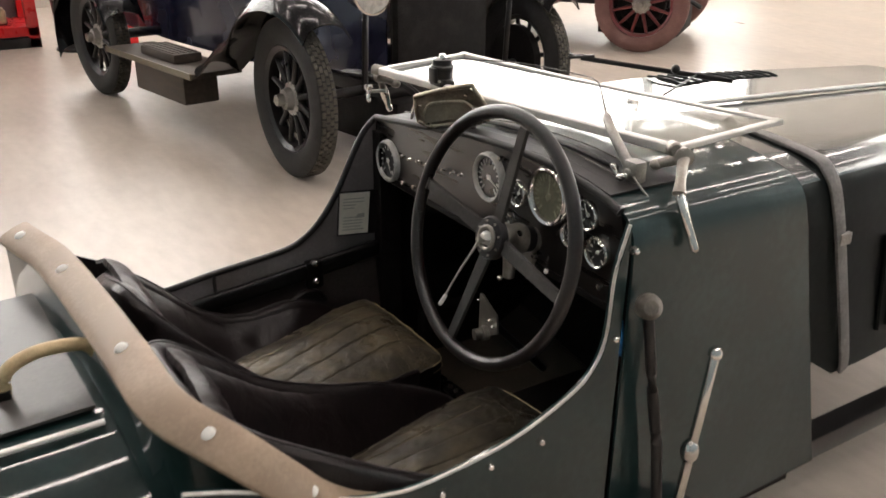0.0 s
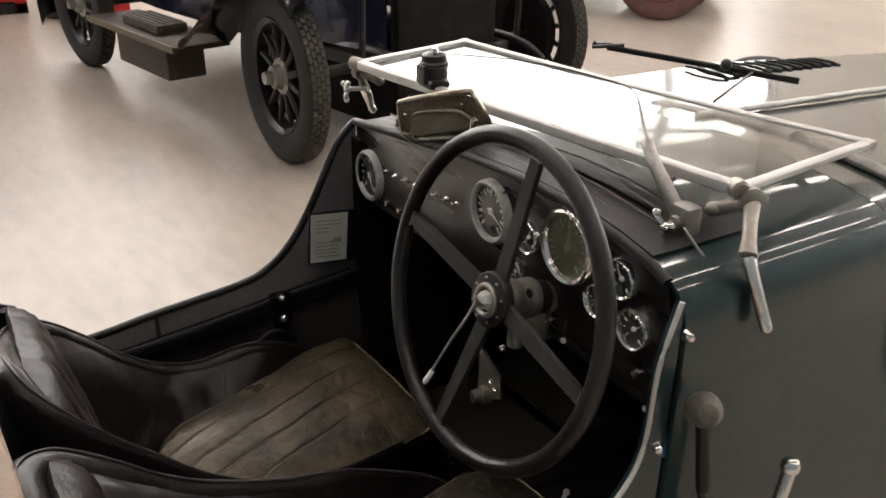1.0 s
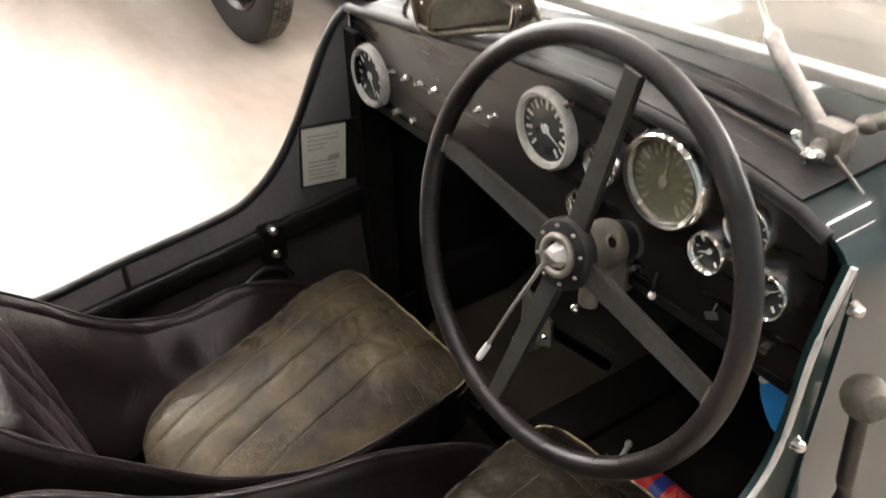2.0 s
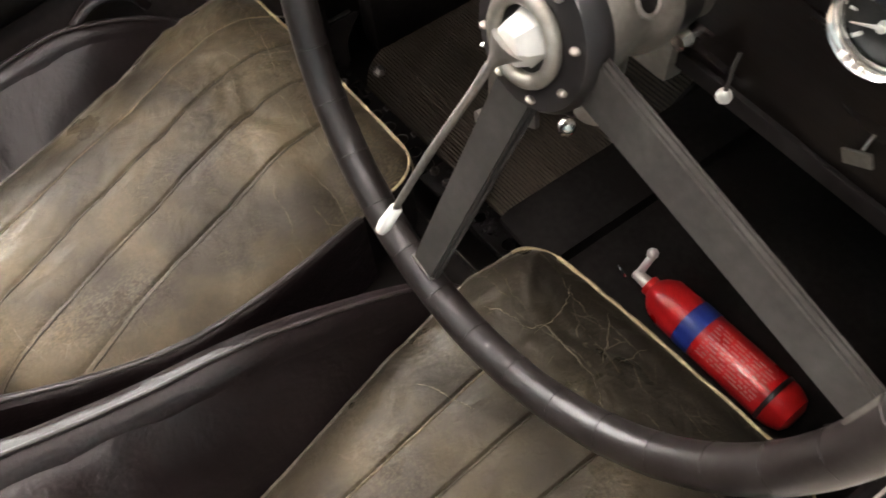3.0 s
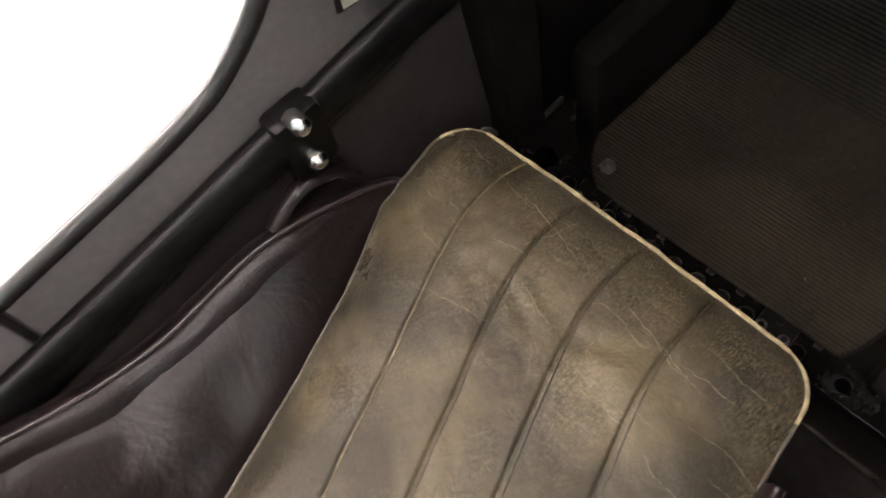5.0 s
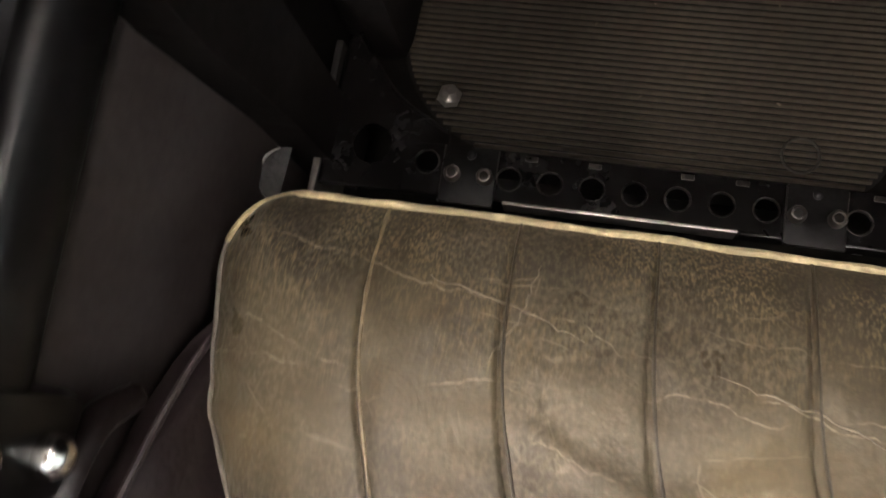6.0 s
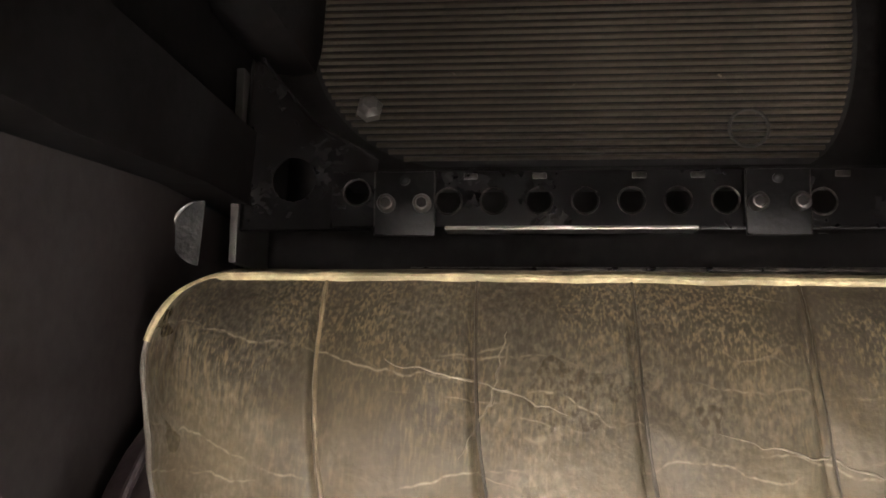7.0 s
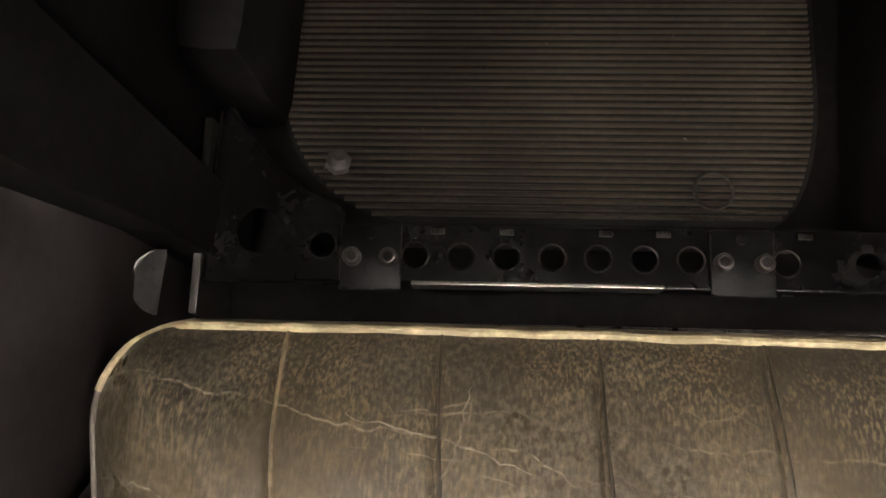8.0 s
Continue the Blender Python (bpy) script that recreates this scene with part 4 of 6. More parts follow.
part("scuttle_dark_sheet", skin(cover, thick=0.003), STRAP, car, "dark sheet added for the shadowed band below the screen")
for y in (0.058, 0.112):
    part("cover_beading", sweep([(x, y, dash_top(x) + 0.0115) for x in np.linspace(-0.46, 0.29, 30)], 0.0016, seg=8), EDGE_BEAD, car, "thin worn beading")
part("scuttle_beading", sweep([(x, 0.034, dash_top(x) + 0.0055) for x in np.linspace(-0.46, 0.27, 24)], lambda s: 0.003 * (1 - s ** 12) + 0.0006, 0.0025, 8), BLACK, car)
# mirror on the scuttle, turned towards the driver
MT = Matrix.Translation((-0.17, 0.0, 0.98)) @ Matrix.Rotation(radians(32), 4, "Z") @ Matrix.Diagonal((0.64, 1, 1, 1)) @ Matrix.Translation((0.17, 0.0, -0.98))


def mirror_part(name, bm, *rest):
    bm.transform(MT)
    return part(name, bm, *rest)


mir = sweep(spline([(-0.29, 0.012, 0.945), (-0.292, 0.002, 0.99), (-0.27, -0.002, 1.004), (-0.1, -0.008, 1.036), (-0.07, -0.008, 1.03), (-0.04, 0.012, 0.985), (-0.05, 0.012, 0.965), (-0.25, 0.012, 0.936)], 48), 0.0055, seg=10, closed=True)
mirror = mirror_part("rear_mirror", mir, AGED_PLATE, car, "wide driving mirror in a tarnished frame")
mirror_part("housing", slab([(-0.286, 0.010, 0.942), (-0.288, 0.000, 0.992), (-0.27, -0.003, 1.002), (-0.1, -0.010, 1.034), (-0.072, -0.009, 1.028), (-0.043, 0.010, 0.986), (-0.05, 0.010, 0.968), (-0.25, 0.010, 0.938)], (0, 0.012, 0)), AGED_PLATE, mirror, "worn plated mirror housing")
arch = spline([(-0.262, 0.0075, 0.943), (-0.25, 0.0005, 0.975), (-0.222, -0.0035, 0.991), (-0.12, -0.0085, 1.004), (-0.088, -0.0075, 0.999), (-0.062, 0.0045, 0.979)], 22)
# The glass is coloured brown in place of what it would reflect.
mirror_part("mirror_glass", slab([Vector((p.x, p.y - 0.0035, p.z)) for p in arch], (0, 0.005, 0)), MIRROR, mirror, "tarnished brown glass")
mirror_part("glass_bezel", sweep([Vector((p.x, p.y - 0.003, p.z)) for p in arch], 0.0032, seg=8), AGED_PLATE, mirror)
for x, z in ((-0.262, 0.985), (-0.1, 1.018)):
    mirror_part("screw", ball((x, -0.01, z), 0.005, 10, squash=0.6), CHROME, mirror)
part("stay", sweep(spline([(-0.36, 0.02, 0.915), (-0.33, 0.014, 0.96), (-0.29, 0.012, 0.99)], 10), 0.004, seg=8), CHROME, mirror)
part("stay", rod((-0.1, 0.02, 1.0), (-0.12, 0.03, 0.94), 0.006), CHROME, mirror)

# outside levers, studs, strap
lever = part("gear_lever", sweep(spline([(0.43, 0.1, 0.3), (0.431, 0.075, 0.48), (0.43, 0.048, 0.606), (0.43, 0.014, 0.775)], 14), lambda s: 0.011 - 0.002 * s, seg=12), BLACK, car, "black outside gear lever")
part("knob", lathe([(0, 0.026), (0.012, 0.024), (0.021, 0.012), (0.022, 0.0), (0.018, -0.012), (0.01, -0.02), (0, -0.02)], (0.43, 0.012, 0.787), (0.75, -0.5, 0.35), 36), KNOB, lever, "worn grey-brown knob")
brake = part("handbrake_lever", rod((0.47, 0.095, 0.32), (0.486, 0.123, 0.69), 0.009, 0.0085, 14), CHROME, car, "bright outside handbrake lever")
part("release", lathe([(0, 0.012), (0.008, 0.01), (0.012, 0.004), (0.012, -0.004), (0.008, -0.008)], (0.486, 0.123, 0.695), (0.05, 0.08, 1), 16), CHROME, brake)
part("pivot_lug", ball((0.478, 0.105, 0.5), 0.017, 14, squash=1.4), CHROME, brake)
part("quadrant", box(0.402, 0.44, 0.02, 0.2, 0.26, 0.32, 0.008), BLACK, car)
part("brake_mount", box(0.402, 0.482, 0.07, 0.12, 0.27, 0.34, 0.008), BLACK, car)
for y, z in ((-0.003, 0.878), (-0.028, 0.726), (-0.17, 0.575), (-0.27, 0.565), (-0.36, 0.548)):
    st = lathe([(0, 0.012), (0.004, 0.0112), (0.006, 0.0085), (0.0062, 0.005), (0.0075, 0.002), (0.008, 0.0)], (0.4005, y, z), (1, -0.2, 0.15), 12)
    part("tonneau_stud", st, CHROME, car, "bright tonneau stud")
strap = [(0.392, 0.672, 0.445), (0.396, 0.655, 0.5), (0.396, 0.585, 0.7), (0.39, 0.535, 0.85), (0.372, 0.515, 0.915), (0.32, 0.51, 0.942), (0.1, 0.51, 0.956), (-0.2, 0.51, 0.93)]
bs = part("bonnet_strap", sweep(spline(strap, 40), 0.016, 0.0045, 12, up=(1, 0, 0.3), power=0.5), GREY_STRAP, car, "worn grey leather bonnet strap")
part("buckle", box(0.392, 0.402, 0.55, 0.585, 0.765, 0.79, 0.003), STEEL, bs, "worn steel buckle")
# front wheel and axle beyond the bonnet strap
for x, nm in ((0.72, 1), (-0.82, -1)):
    fw = part("front_wheel", lathe([(0.30, -0.05), (0.36, -0.055), (0.385, -0.035), (0.39, 0), (0.385, 0.035), (0.36, 0.055), (0.30, 0.05)], (x, 1.55, 0.39), (1, 0, 0), 56, closed=True), TYRE, car, "black front tyre")
    part("wheel_rim", lathe([(0.27, -0.03), (0.3, -0.05), (0.305, 0), (0.3, 0.05), (0.27, 0.03)], (x, 1.55, 0.39), (1, 0, 0), 48, closed=True), BLACK, fw)
    for k in range(24):
        a = 2 * math.pi * k / 24
        part("wire_spoke", rod((x + (0.04 if k % 2 else -0.04), 1.55, 0.39), (x, 1.55 + 0.28 * math.cos(a), 0.39 + 0.28 * math.sin(a)), 0.003, seg=6), BLACK, fw)
    part("hub", lathe([(0, 0.09), (0.03, 0.085), (0.04, 0.05), (0.05, -0.05), (0, -0.05)], (x, 1.55, 0.39), (nm, 0, 0), 20), BLACK, fw)
part("axle", rod((-0.8, 1.55, 0.36), (0.7, 1.55, 0.36), 0.025), BLACK, car)
for x in (-0.4, 0.3):
    part("chassis_rail", box(x - 0.03, x + 0.03, -1.7, 1.6, 0.14, 0.198, 0.004), BLACK, car)
for x, nm in ((0.66, 1), (-0.76, -1)):
    fw = part("rear_wheel", lathe([(0.30, -0.05), (0.36, -0.055), (0.385, -0.035), (0.39, 0), (0.385, 0.035), (0.36, 0.055), (0.30, 0.05)], (x, -1.45, 0.39), (1, 0, 0), 56, closed=True), TYRE, car, "black rear tyre")
    part("wheel_disc", lathe([(0, 0.06), (0.05, 0.05), (0.3, 0.03), (0.3, -0.03), (0.05, -0.05), (0, -0.06)], (x, -1.45, 0.39), (1, 0, 0), 40), BLACK, fw)
part("axle", rod((-0.74, -1.45, 0.39), (0.64, -1.45, 0.39), 0.03), BLACK, car)

# tail, rear deck and tan cockpit rim
def tail(s):
    o = [(-0.5, 0.24), (-0.5, 0.5), (-0.47, 0.6), (-0.4, 0.65), (-0.2, 0.664), (-0.05, 0.668), (0.12, 0.664), (0.2, 0.64), (0.29, 0.575), (0.35, 0.5), (0.39, 0.4), (0.4, 0.24)]
    return [(-0.05 + (x + 0.05) * s, 0.24 + (z - 0.24) * s) for x, z in o]


front = [(-0.5, -0.82, 0.24), (-0.5, -0.82, 0.5), (-0.49, -0.825, 0.74), (-0.4, -0.812, 0.747), (-0.2, -0.778, 0.747), (-0.05, -0.763, 0.747), (0.12, -0.752, 0.747),
         (0.2, -0.744, 0.747), (0.29, -0.732, 0.737), (0.352, -0.682, 0.7), (0.39, -0.61, 0.655), (0.4, -0.6, 0.24)]
low = [(x, f[1] - 0.018, z + 0.003) for (x, z), f in zip(tail(1), front)]
rows = [front, low] + [[(x, y, z) for x, z in tail(s)] for y, s in ((-0.85, 1), (-1.0, 0.99), (-1.3, 0.9), (-1.7, 0.65), (-1.9, 0.3))]
part("tail", skin(rows, thick=0.006), GREEN, car, "dark green rounded tail")
part("deck_lid", slab([(-0.36, -0.815, 0.675), (0.1, -0.79, 0.676), (0.1, -1.2, 0.655), (-0.36, -1.2, 0.655)], (0, 0, 0.006)), DECK, car, "grey tail locker lid")
part("trim_strip", sweep([(0.135, -0.785, 0.671), (0.137, -0.95, 0.667), (0.13, -1.15, 0.64)], 0.0065, 0.004, 8), TRIM, car, "bright trim strip")
grip = spline([(0.0, -0.905, 0.68), (0.0, -0.895, 0.72), (-0.005, -0.85, 0.738), (-0.012, -0.79, 0.732), (-0.018, -0.765, 0.712), (-0.02, -0.757, 0.68)], 24)
gh = part("grab_handle", sweep(grip, 0.011, seg=12), PALE_TAN, car, "pale cane-wrapped handle on the tail lid")
for x, y in ((0.0, -0.905), (-0.02, -0.757)):
    part("lug", box(x - 0.012, x + 0.012, y - 0.01, y + 0.01, 0.676, 0.692, 0.003), BLACK, gh)
RIMLINE = [(-0.49, -0.82, 0.76), (-0.421, -0.803, 0.76), (-0.305, -0.774, 0.76), (-0.064, -0.75, 0.76), (0.117, -0.737, 0.76),
           (0.274, -0.724, 0.755), (0.352, -0.667, 0.72), (0.392, -0.595, 0.655), (0.395, -0.519, 0.585), (0.396, -0.45, 0.55)]
rp = spline(RIMLINE, 40)
face = [[(p.x, p.y + dy, z if z else p.z - 0.008) for p in rp] for dy, z in ((-0.012, 0), (-0.012, 0.3), (-0.02, 0.3), (-0.02, 0))]
part("rear_bulkhead", skin(face), GREEN, car, "dark green rear cockpit wall")
rimpart = part("cockpit_rim", sweep(rp, 0.034, 0.011, 16, up=(0.25, -0.35, 1), power=0.8), TAN, car, "broad tan leather cockpit rim")
for k in (3, 10, 17, 25, 32):
    p = rp[k]
    part("stud", lathe([(0, 0.004), (0.006, 0.0038), (0.0095, 0.002), (0.0105, 0)], p + Vector((0.004, -0.004, 0.0105)), (0.25, -0.35, 1), 16), WHITE, rimpart, "pale stud")


# ---- seats and cushions ----
def cushion(at, left, right, front, rear, pleats, z0, label, seed, hide, sewn, cracks):
    """A pleated hide cushion. left, right: (y, x) along the edges; front: the front edge's y at both ends."""
    ca = thing("seat_cushion", at, label, "cushion", "seat cushions")
    rnd = random.Random(seed)
    f0, f1 = front
    ys = [p[0] for p in left][::-1], [p[0] for p in right][::-1]
    xs = [p[1] for p in left][::-1], [p[1] for p in right][::-1]
    nu, nv = 400, 120
    rc = 0.034
    creases = [(rnd.uniform(0.02, 0.3), rnd.uniform(-0.5, 0.5), rnd.uniform(0.0015, 0.004), rnd.uniform(0.004, 0.01)) for _ in range(9)]

    def edge(y):
        return float(np.interp(y, ys[0], xs[0])), float(np.interp(y, ys[1], xs[1]))

    def seam(p, y):
        xf, m1, m2 = p
        d = y - f0
        return xf + m1 * d - (m2 - m1) * 0.018 * math.log(1 + math.exp(min(40.0, (-d - 0.08) / 0.018)))

    def inset(s):
        k = 0.0
        if s < rc:
            k = rc - math.sqrt(max(0.0, rc * rc - (rc - s) ** 2))
        e = (f0 - rear) - s
        if e < 0.1:
            k = 1.1 * (0.1 - math.sqrt(max(0.0, 0.01 - (0.1 - e) ** 2)))
        return k

    def point(u, s):
        y = f0 - s
        a, b = edge(y)
        k = inset(s)
        x = a + (b - a) * u
        lo, hi = a + k, b - k
        if x < lo:
            x = lo + 0.0002 * (u - 0.5)
        elif x > hi:
            x = hi + 0.0002 * (u - 0.5)
        yy = y + (f1 - f0) * (x - a) / (b - a)
        du = max(0.0, min(x - lo, hi - x))
        ds = min(s, (f0 - rear) - s)
        d = min(du, ds)
        z = z0 + 0.03 * (1 - math.exp(-max(d, 0) / 0.034)) + 0.008 * math.sin(math.pi * u)
        hold = min(1, ds / 0.014) * min(1, max(0, (s - sewn) / 0.03))
        lanes = [a] + [seam(p, yy) for p in pleats] + [b]
        for la, lb in zip(lanes, lanes[1:]):
            if la <= x <= lb:
                w = (x - la) / max(1e-4, lb - la)
                z += 0.0016 * hold * (4 * w * (1 - w)) ** 0.7
        for p in pleats:
            off = x - seam(p, yy)
            z -= hold * (0.002 * math.exp(-(off / 0.0013) ** 2) + 0.0005 * math.exp(-(off / 0.006) ** 2))
        for cs, slope, dep, wid in creases:
            off = s - cs - slope * (u - 0.5) * 0.12 - 0.012 * math.sin(u * 17 + cs * 50)
            z -= 0.6 * dep * math.exp(-(off / wid) ** 2) * (0.5 + 0.5 * math.sin(u * 11 + cs * 90))
        z += 0.0026 * noise.noise((x * 22, yy * 22, seed)) + 0.0011 * noise.noise((x * 70, yy * 70, seed))
        return Vector((x, yy, z))

    total = f0 - rear
    ss = [total * (0.5 - 0.5 * math.cos(math.pi * i / nv)) * 0.999 + 0.0005 * total for i in range(nv + 1)]
    us = [i / nu for i in range(nu + 1)]
    grid = [[point(u, s) for u in us] for s in ss]
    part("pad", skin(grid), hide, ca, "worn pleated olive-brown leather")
    cut = int(len(grid) * 0.9)
    trim = [r[0] for r in grid[cut:0:-1]] + grid[0] + [r[-1] for r in grid[1:cut]]
    loop = grid[0] + [r[-1] for r in grid[1:]] + grid[-1][-2::-1] + [r[0] for r in grid[-2:0:-1]]
    loop = [p + Vector((0, 0, 0.001)) for i, p in enumerate(loop) if i % 2 == 0]
    clean = [loop[0]]
    for p in loop[1:]:
        if (p - clean[-1]).length > 0.004:
            clean.append(p)
    if (clean[0] - clean[-1]).length < 0.004:
        clean.pop()
    cord = [trim[0]]
    for p in trim[1:]:
        if (p - cord[-1]).length > 0.004:
            cord.append(p)

    def cord_mesh(points, r):
        return sweep([p + Vector((0.0007 * noise.noise(p * 60), 0.0007 * noise.noise(p * 55 + Vector((3, 0, 0))), 0.001 + 0.0008 * noise.noise(p * 40))) for p in points],
                     lambda q: r + 0.0003 * math.sin(q * 71) * math.sin(q * 23), seg=8)

    nose = [k for k, p in enumerate(cord) if p.y > f0 - 0.03]
    k0, k1 = nose[0], nose[-1]
    part("piping", cord_mesh(cord[k0:k1 + 1], 0.0019), PIPING, ca, "cream piping along the front")
    # Side runs use a darker copy of the piping; weaker light as colour.
    part("side_piping", cord_mesh(cord[:k0 + 1], 0.0014), SIDE_PIPING, ca, "grey side piping, darkened as less lit")
    part("side_piping", cord_mesh(cord[k1:], 0.0014), SIDE_PIPING, ca, "grey side piping, darkened as less lit")
    part("lower_welt", sweep([p + Vector((0, 0.0035, -0.016)) for p in cord[k0:k1 + 1]], 0.0016, seg=8), WELT, ca, "worn welt under the piping")
    for nth, p in enumerate(pleats):
        run = []
        for sv in ss[::2]:
            a, b = edge(f0 - sv)
            xw = seam(p, f0 - sv) + 0.0013
            if sewn + 0.0015 < sv < total - 0.03 and a + 0.02 < xw < b - 0.02:
                run.append(point((xw - a) / (b - a), sv) + Vector((0, 0, 0.0003)))
        girth = 0.0009 if nth == 0 else 0.0007
        part("seam_welt", sweep(run, lambda q: girth * (1 + 0.35 * math.sin(q * 190 + nth) * math.sin(q * 67)), seg=6), WELT if nth == 0 else DARK_WELT, ca, "pale worn seam" if nth == 0 else "dark seam")
    for line in cracks:
        run = []
        for p in spline([(x, y, 0.0) for x, y in line], 26):
            a, b = edge(p.y)
            x = p.x + 0.0022 * noise.noise((p.x * 190, p.y * 190, seed))
            y = p.y + 0.0022 * noise.noise((p.y * 190, p.x * 190, seed + 4))
            u = (x - a) / (b - a)
            run.append(point(u, max(0.001, f0 - y + (f1 - f0) * u)) + Vector((0, 0, 0.0001)))
        part("crack", sweep(run, lambda q: 0.00012 + 0.00055 * math.sin(math.pi * q) * (0.65 + 0.35 * math.sin(q * 31)), seg=6), CRACK, ca, "pale worn crease")
    part("border", skin([clean + clean[:1], [Vector((p.x, p.y, z0 - 0.035)) for p in clean + clean[:1]], [Vector((p.x, p.y, at[2])) for p in clean + clean[:1]]]), PIT, ca, "dark leather side band")
    return ca


cushion((-0.27, -0.28, 0.335), [(-0.06, -0.4585), (-0.1, -0.458), (-0.165, -0.4455), (-0.21, -0.42), (-0.3, -0.383), (-0.435, -0.337), (-0.57, -0.29)],
        [(-0.02, -0.104), (-0.13, -0.085), (-0.25, -0.06), (-0.34, -0.05), (-0.45, -0.06), (-0.57, -0.08)], (-0.0555, -0.0405), -0.522,
        ((-0.3815, -0.06, -0.42), (-0.318, -0.05, -0.42), (-0.2555, -0.05, -0.4), (-0.1895, -0.05, -0.37)), 0.43, "worn pleated olive leather cushion with cream piping", 3, CUSHION, 0.0,
        (((-0.141, -0.142), (-0.109, -0.135), (-0.081, -0.140)), ((-0.094, -0.158), (-0.084, -0.138), (-0.089, -0.119)), ((-0.351, -0.086), (-0.314, -0.092), (-0.281, -0.102)),
         ((-0.319, -0.120), (-0.308, -0.096), (-0.303, -0.071)), ((-0.225, -0.106), (-0.182, -0.113), (-0.155, -0.122))))
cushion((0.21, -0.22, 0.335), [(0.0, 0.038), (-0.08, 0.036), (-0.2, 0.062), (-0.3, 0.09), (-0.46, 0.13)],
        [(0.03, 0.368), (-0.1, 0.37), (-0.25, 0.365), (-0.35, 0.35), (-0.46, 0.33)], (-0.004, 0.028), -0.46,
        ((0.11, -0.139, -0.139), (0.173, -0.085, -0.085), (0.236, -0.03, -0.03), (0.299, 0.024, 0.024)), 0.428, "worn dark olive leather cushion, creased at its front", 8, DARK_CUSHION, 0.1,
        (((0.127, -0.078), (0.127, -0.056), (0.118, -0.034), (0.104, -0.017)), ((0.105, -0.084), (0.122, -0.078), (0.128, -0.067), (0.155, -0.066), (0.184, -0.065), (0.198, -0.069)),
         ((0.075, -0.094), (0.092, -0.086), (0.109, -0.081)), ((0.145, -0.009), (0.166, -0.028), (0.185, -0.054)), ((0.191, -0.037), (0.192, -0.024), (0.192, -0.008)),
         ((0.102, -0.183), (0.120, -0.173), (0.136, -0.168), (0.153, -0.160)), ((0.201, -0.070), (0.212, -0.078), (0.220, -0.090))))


def bucket_seat(path, at, mat, label, pad, side=(), plump=0.0):
    """A padded wrap-round seat shell; path: (x, y, top) of its crest."""
    st = thing("bucket_seat", at, label, "seat", "bucket seats")
    full = spline(path, 90)
    crest = [p.to_3d() for p in full]
    cx = sum(p.x for p in crest) / len(crest)
    cy = sum(p.y for p in crest) / len(crest)
    rows_in = []
    for i, p in enumerate(crest):
        d = crest[min(i + 1, 89)] - crest[max(i - 1, 0)]
        n = Vector((d.y, -d.x, 0)).normalized()
        if n.dot(Vector((cx - p.x, cy - p.y, 0))) < 0:
            n = -n
        r = full[i].w
        col = []
        h = p.z - 0.34
        for k in (1.0, 0.9, 0.8, 0.7, 0.6, 0.5, 0.4, 0.3, 0.22, 0.15, 0.09):
            bulge = (0.7 * r) * math.sin(math.pi * k) + 0.003 * noise.noise((p.x * 14, p.y * 14, k * 3)) + 0.0022 * noise.noise((p.x * 45, p.y * 45, p.z * 20 + k * 4))
            col.append(p + n * (r + bulge) - Vector((0, 0, h * k)))
        for a in (0, 35, 70, 105, 140, 180):
            col.append(p + n * r * math.cos(radians(a)) + Vector((0, 0, r * math.sin(radians(a)) - 0.004 + 0.0012 * noise.noise((p.x * 40, p.y * 40, a)))))
        for k in (0.2, 0.6, 1.0):
            col.append(p - n * r - Vector((0, 0, h * k)))
        rows_in.append(col)
    part("shell", skin(rows_in), mat, st, "padded dark leather")
    # Piping paler than the hide: the crest's highlight is in its colour.
    part("piping", sweep([p.to_3d() + Vector((0, 0, p.w - 0.0035)) for p in full], 0.0022, seg=8), PALE_HIDE, st, "greyish piping, paled for the crest's highlight")
    x0, x1, lean, top = pad
    nx, nz = 72, 26
    sheet = []
    for k in range(nz + 1):
        v = k / nz
        row = []
        for i in range(nx + 1):
            u = i / nx
            edge = min(1.0, min(u, 1 - u) / 0.12, (1 - v) / 0.14 + 0.05)
            puff = 0.042 * math.sqrt(max(0.0, 1 - (1 - edge) ** 2))
            flute = 0.007 * (1 - abs(math.sin(math.pi * (u * 5 + 0.06 * math.sin(v * 5)))) ** 0.45) * min(1.0, (1 - v) * 5)
            x = x0 + (x1 - x0) * u
            z = 0.43 + (top + 0.022 * math.sin(math.pi * u) - 0.43) * v
            y = lean - 0.06 - 0.05 * v - 0.02 * v * v + puff - flute + 0.004 * noise.noise((x * 16, z * 16, 5)) + 0.0018 * noise.noise((x * 50, z * 40, 9))
            row.append((x, y, z))
        sheet.append(row)
    part("back_pad", skin(sheet, thick=-0.012), mat, st, "soft creased back pad")
    if side:
        sheet = []
        for i in range(41):
            y = -0.13 - 0.52 * i / 40
            nx, nz, nw = (float(np.interp(-y, [-p.y for p in full[:50]], [p[k] for p in full[:50]])) for k in (0, 2, 3))
            foot = float(np.interp(y, [p[0] for p in side], [p[1] for p in side]))
            lin = 0.6 - 0.58 * plump * max(0.0, min(1.0, (-0.34 - y) / 0.14))
            row = []
            for k in range(17):
                v = k / 16
                x = nx + nw * 0.7 + (foot + 0.006 - nx - nw * 0.7) * v
                z = nz + nw * 0.3 + 0.012 * math.sin(math.pi * min(1, v * 1.6)) * max(0.0, min(1.0, (-0.35 - y) / 0.15)) - (nz - 0.365) * (lin * v + (1 - lin) * (1 - math.sqrt(1 - 0.98 * v * v)))
                row.append((x, y, z + 0.0045 * noise.noise((x * 24, y * 24, 2)) + 0.002 * noise.noise((x * 60, y * 60, 4))))
            sheet.append(row)
        part("side_pad", skin(sheet), mat, st, "soft creased inner side")
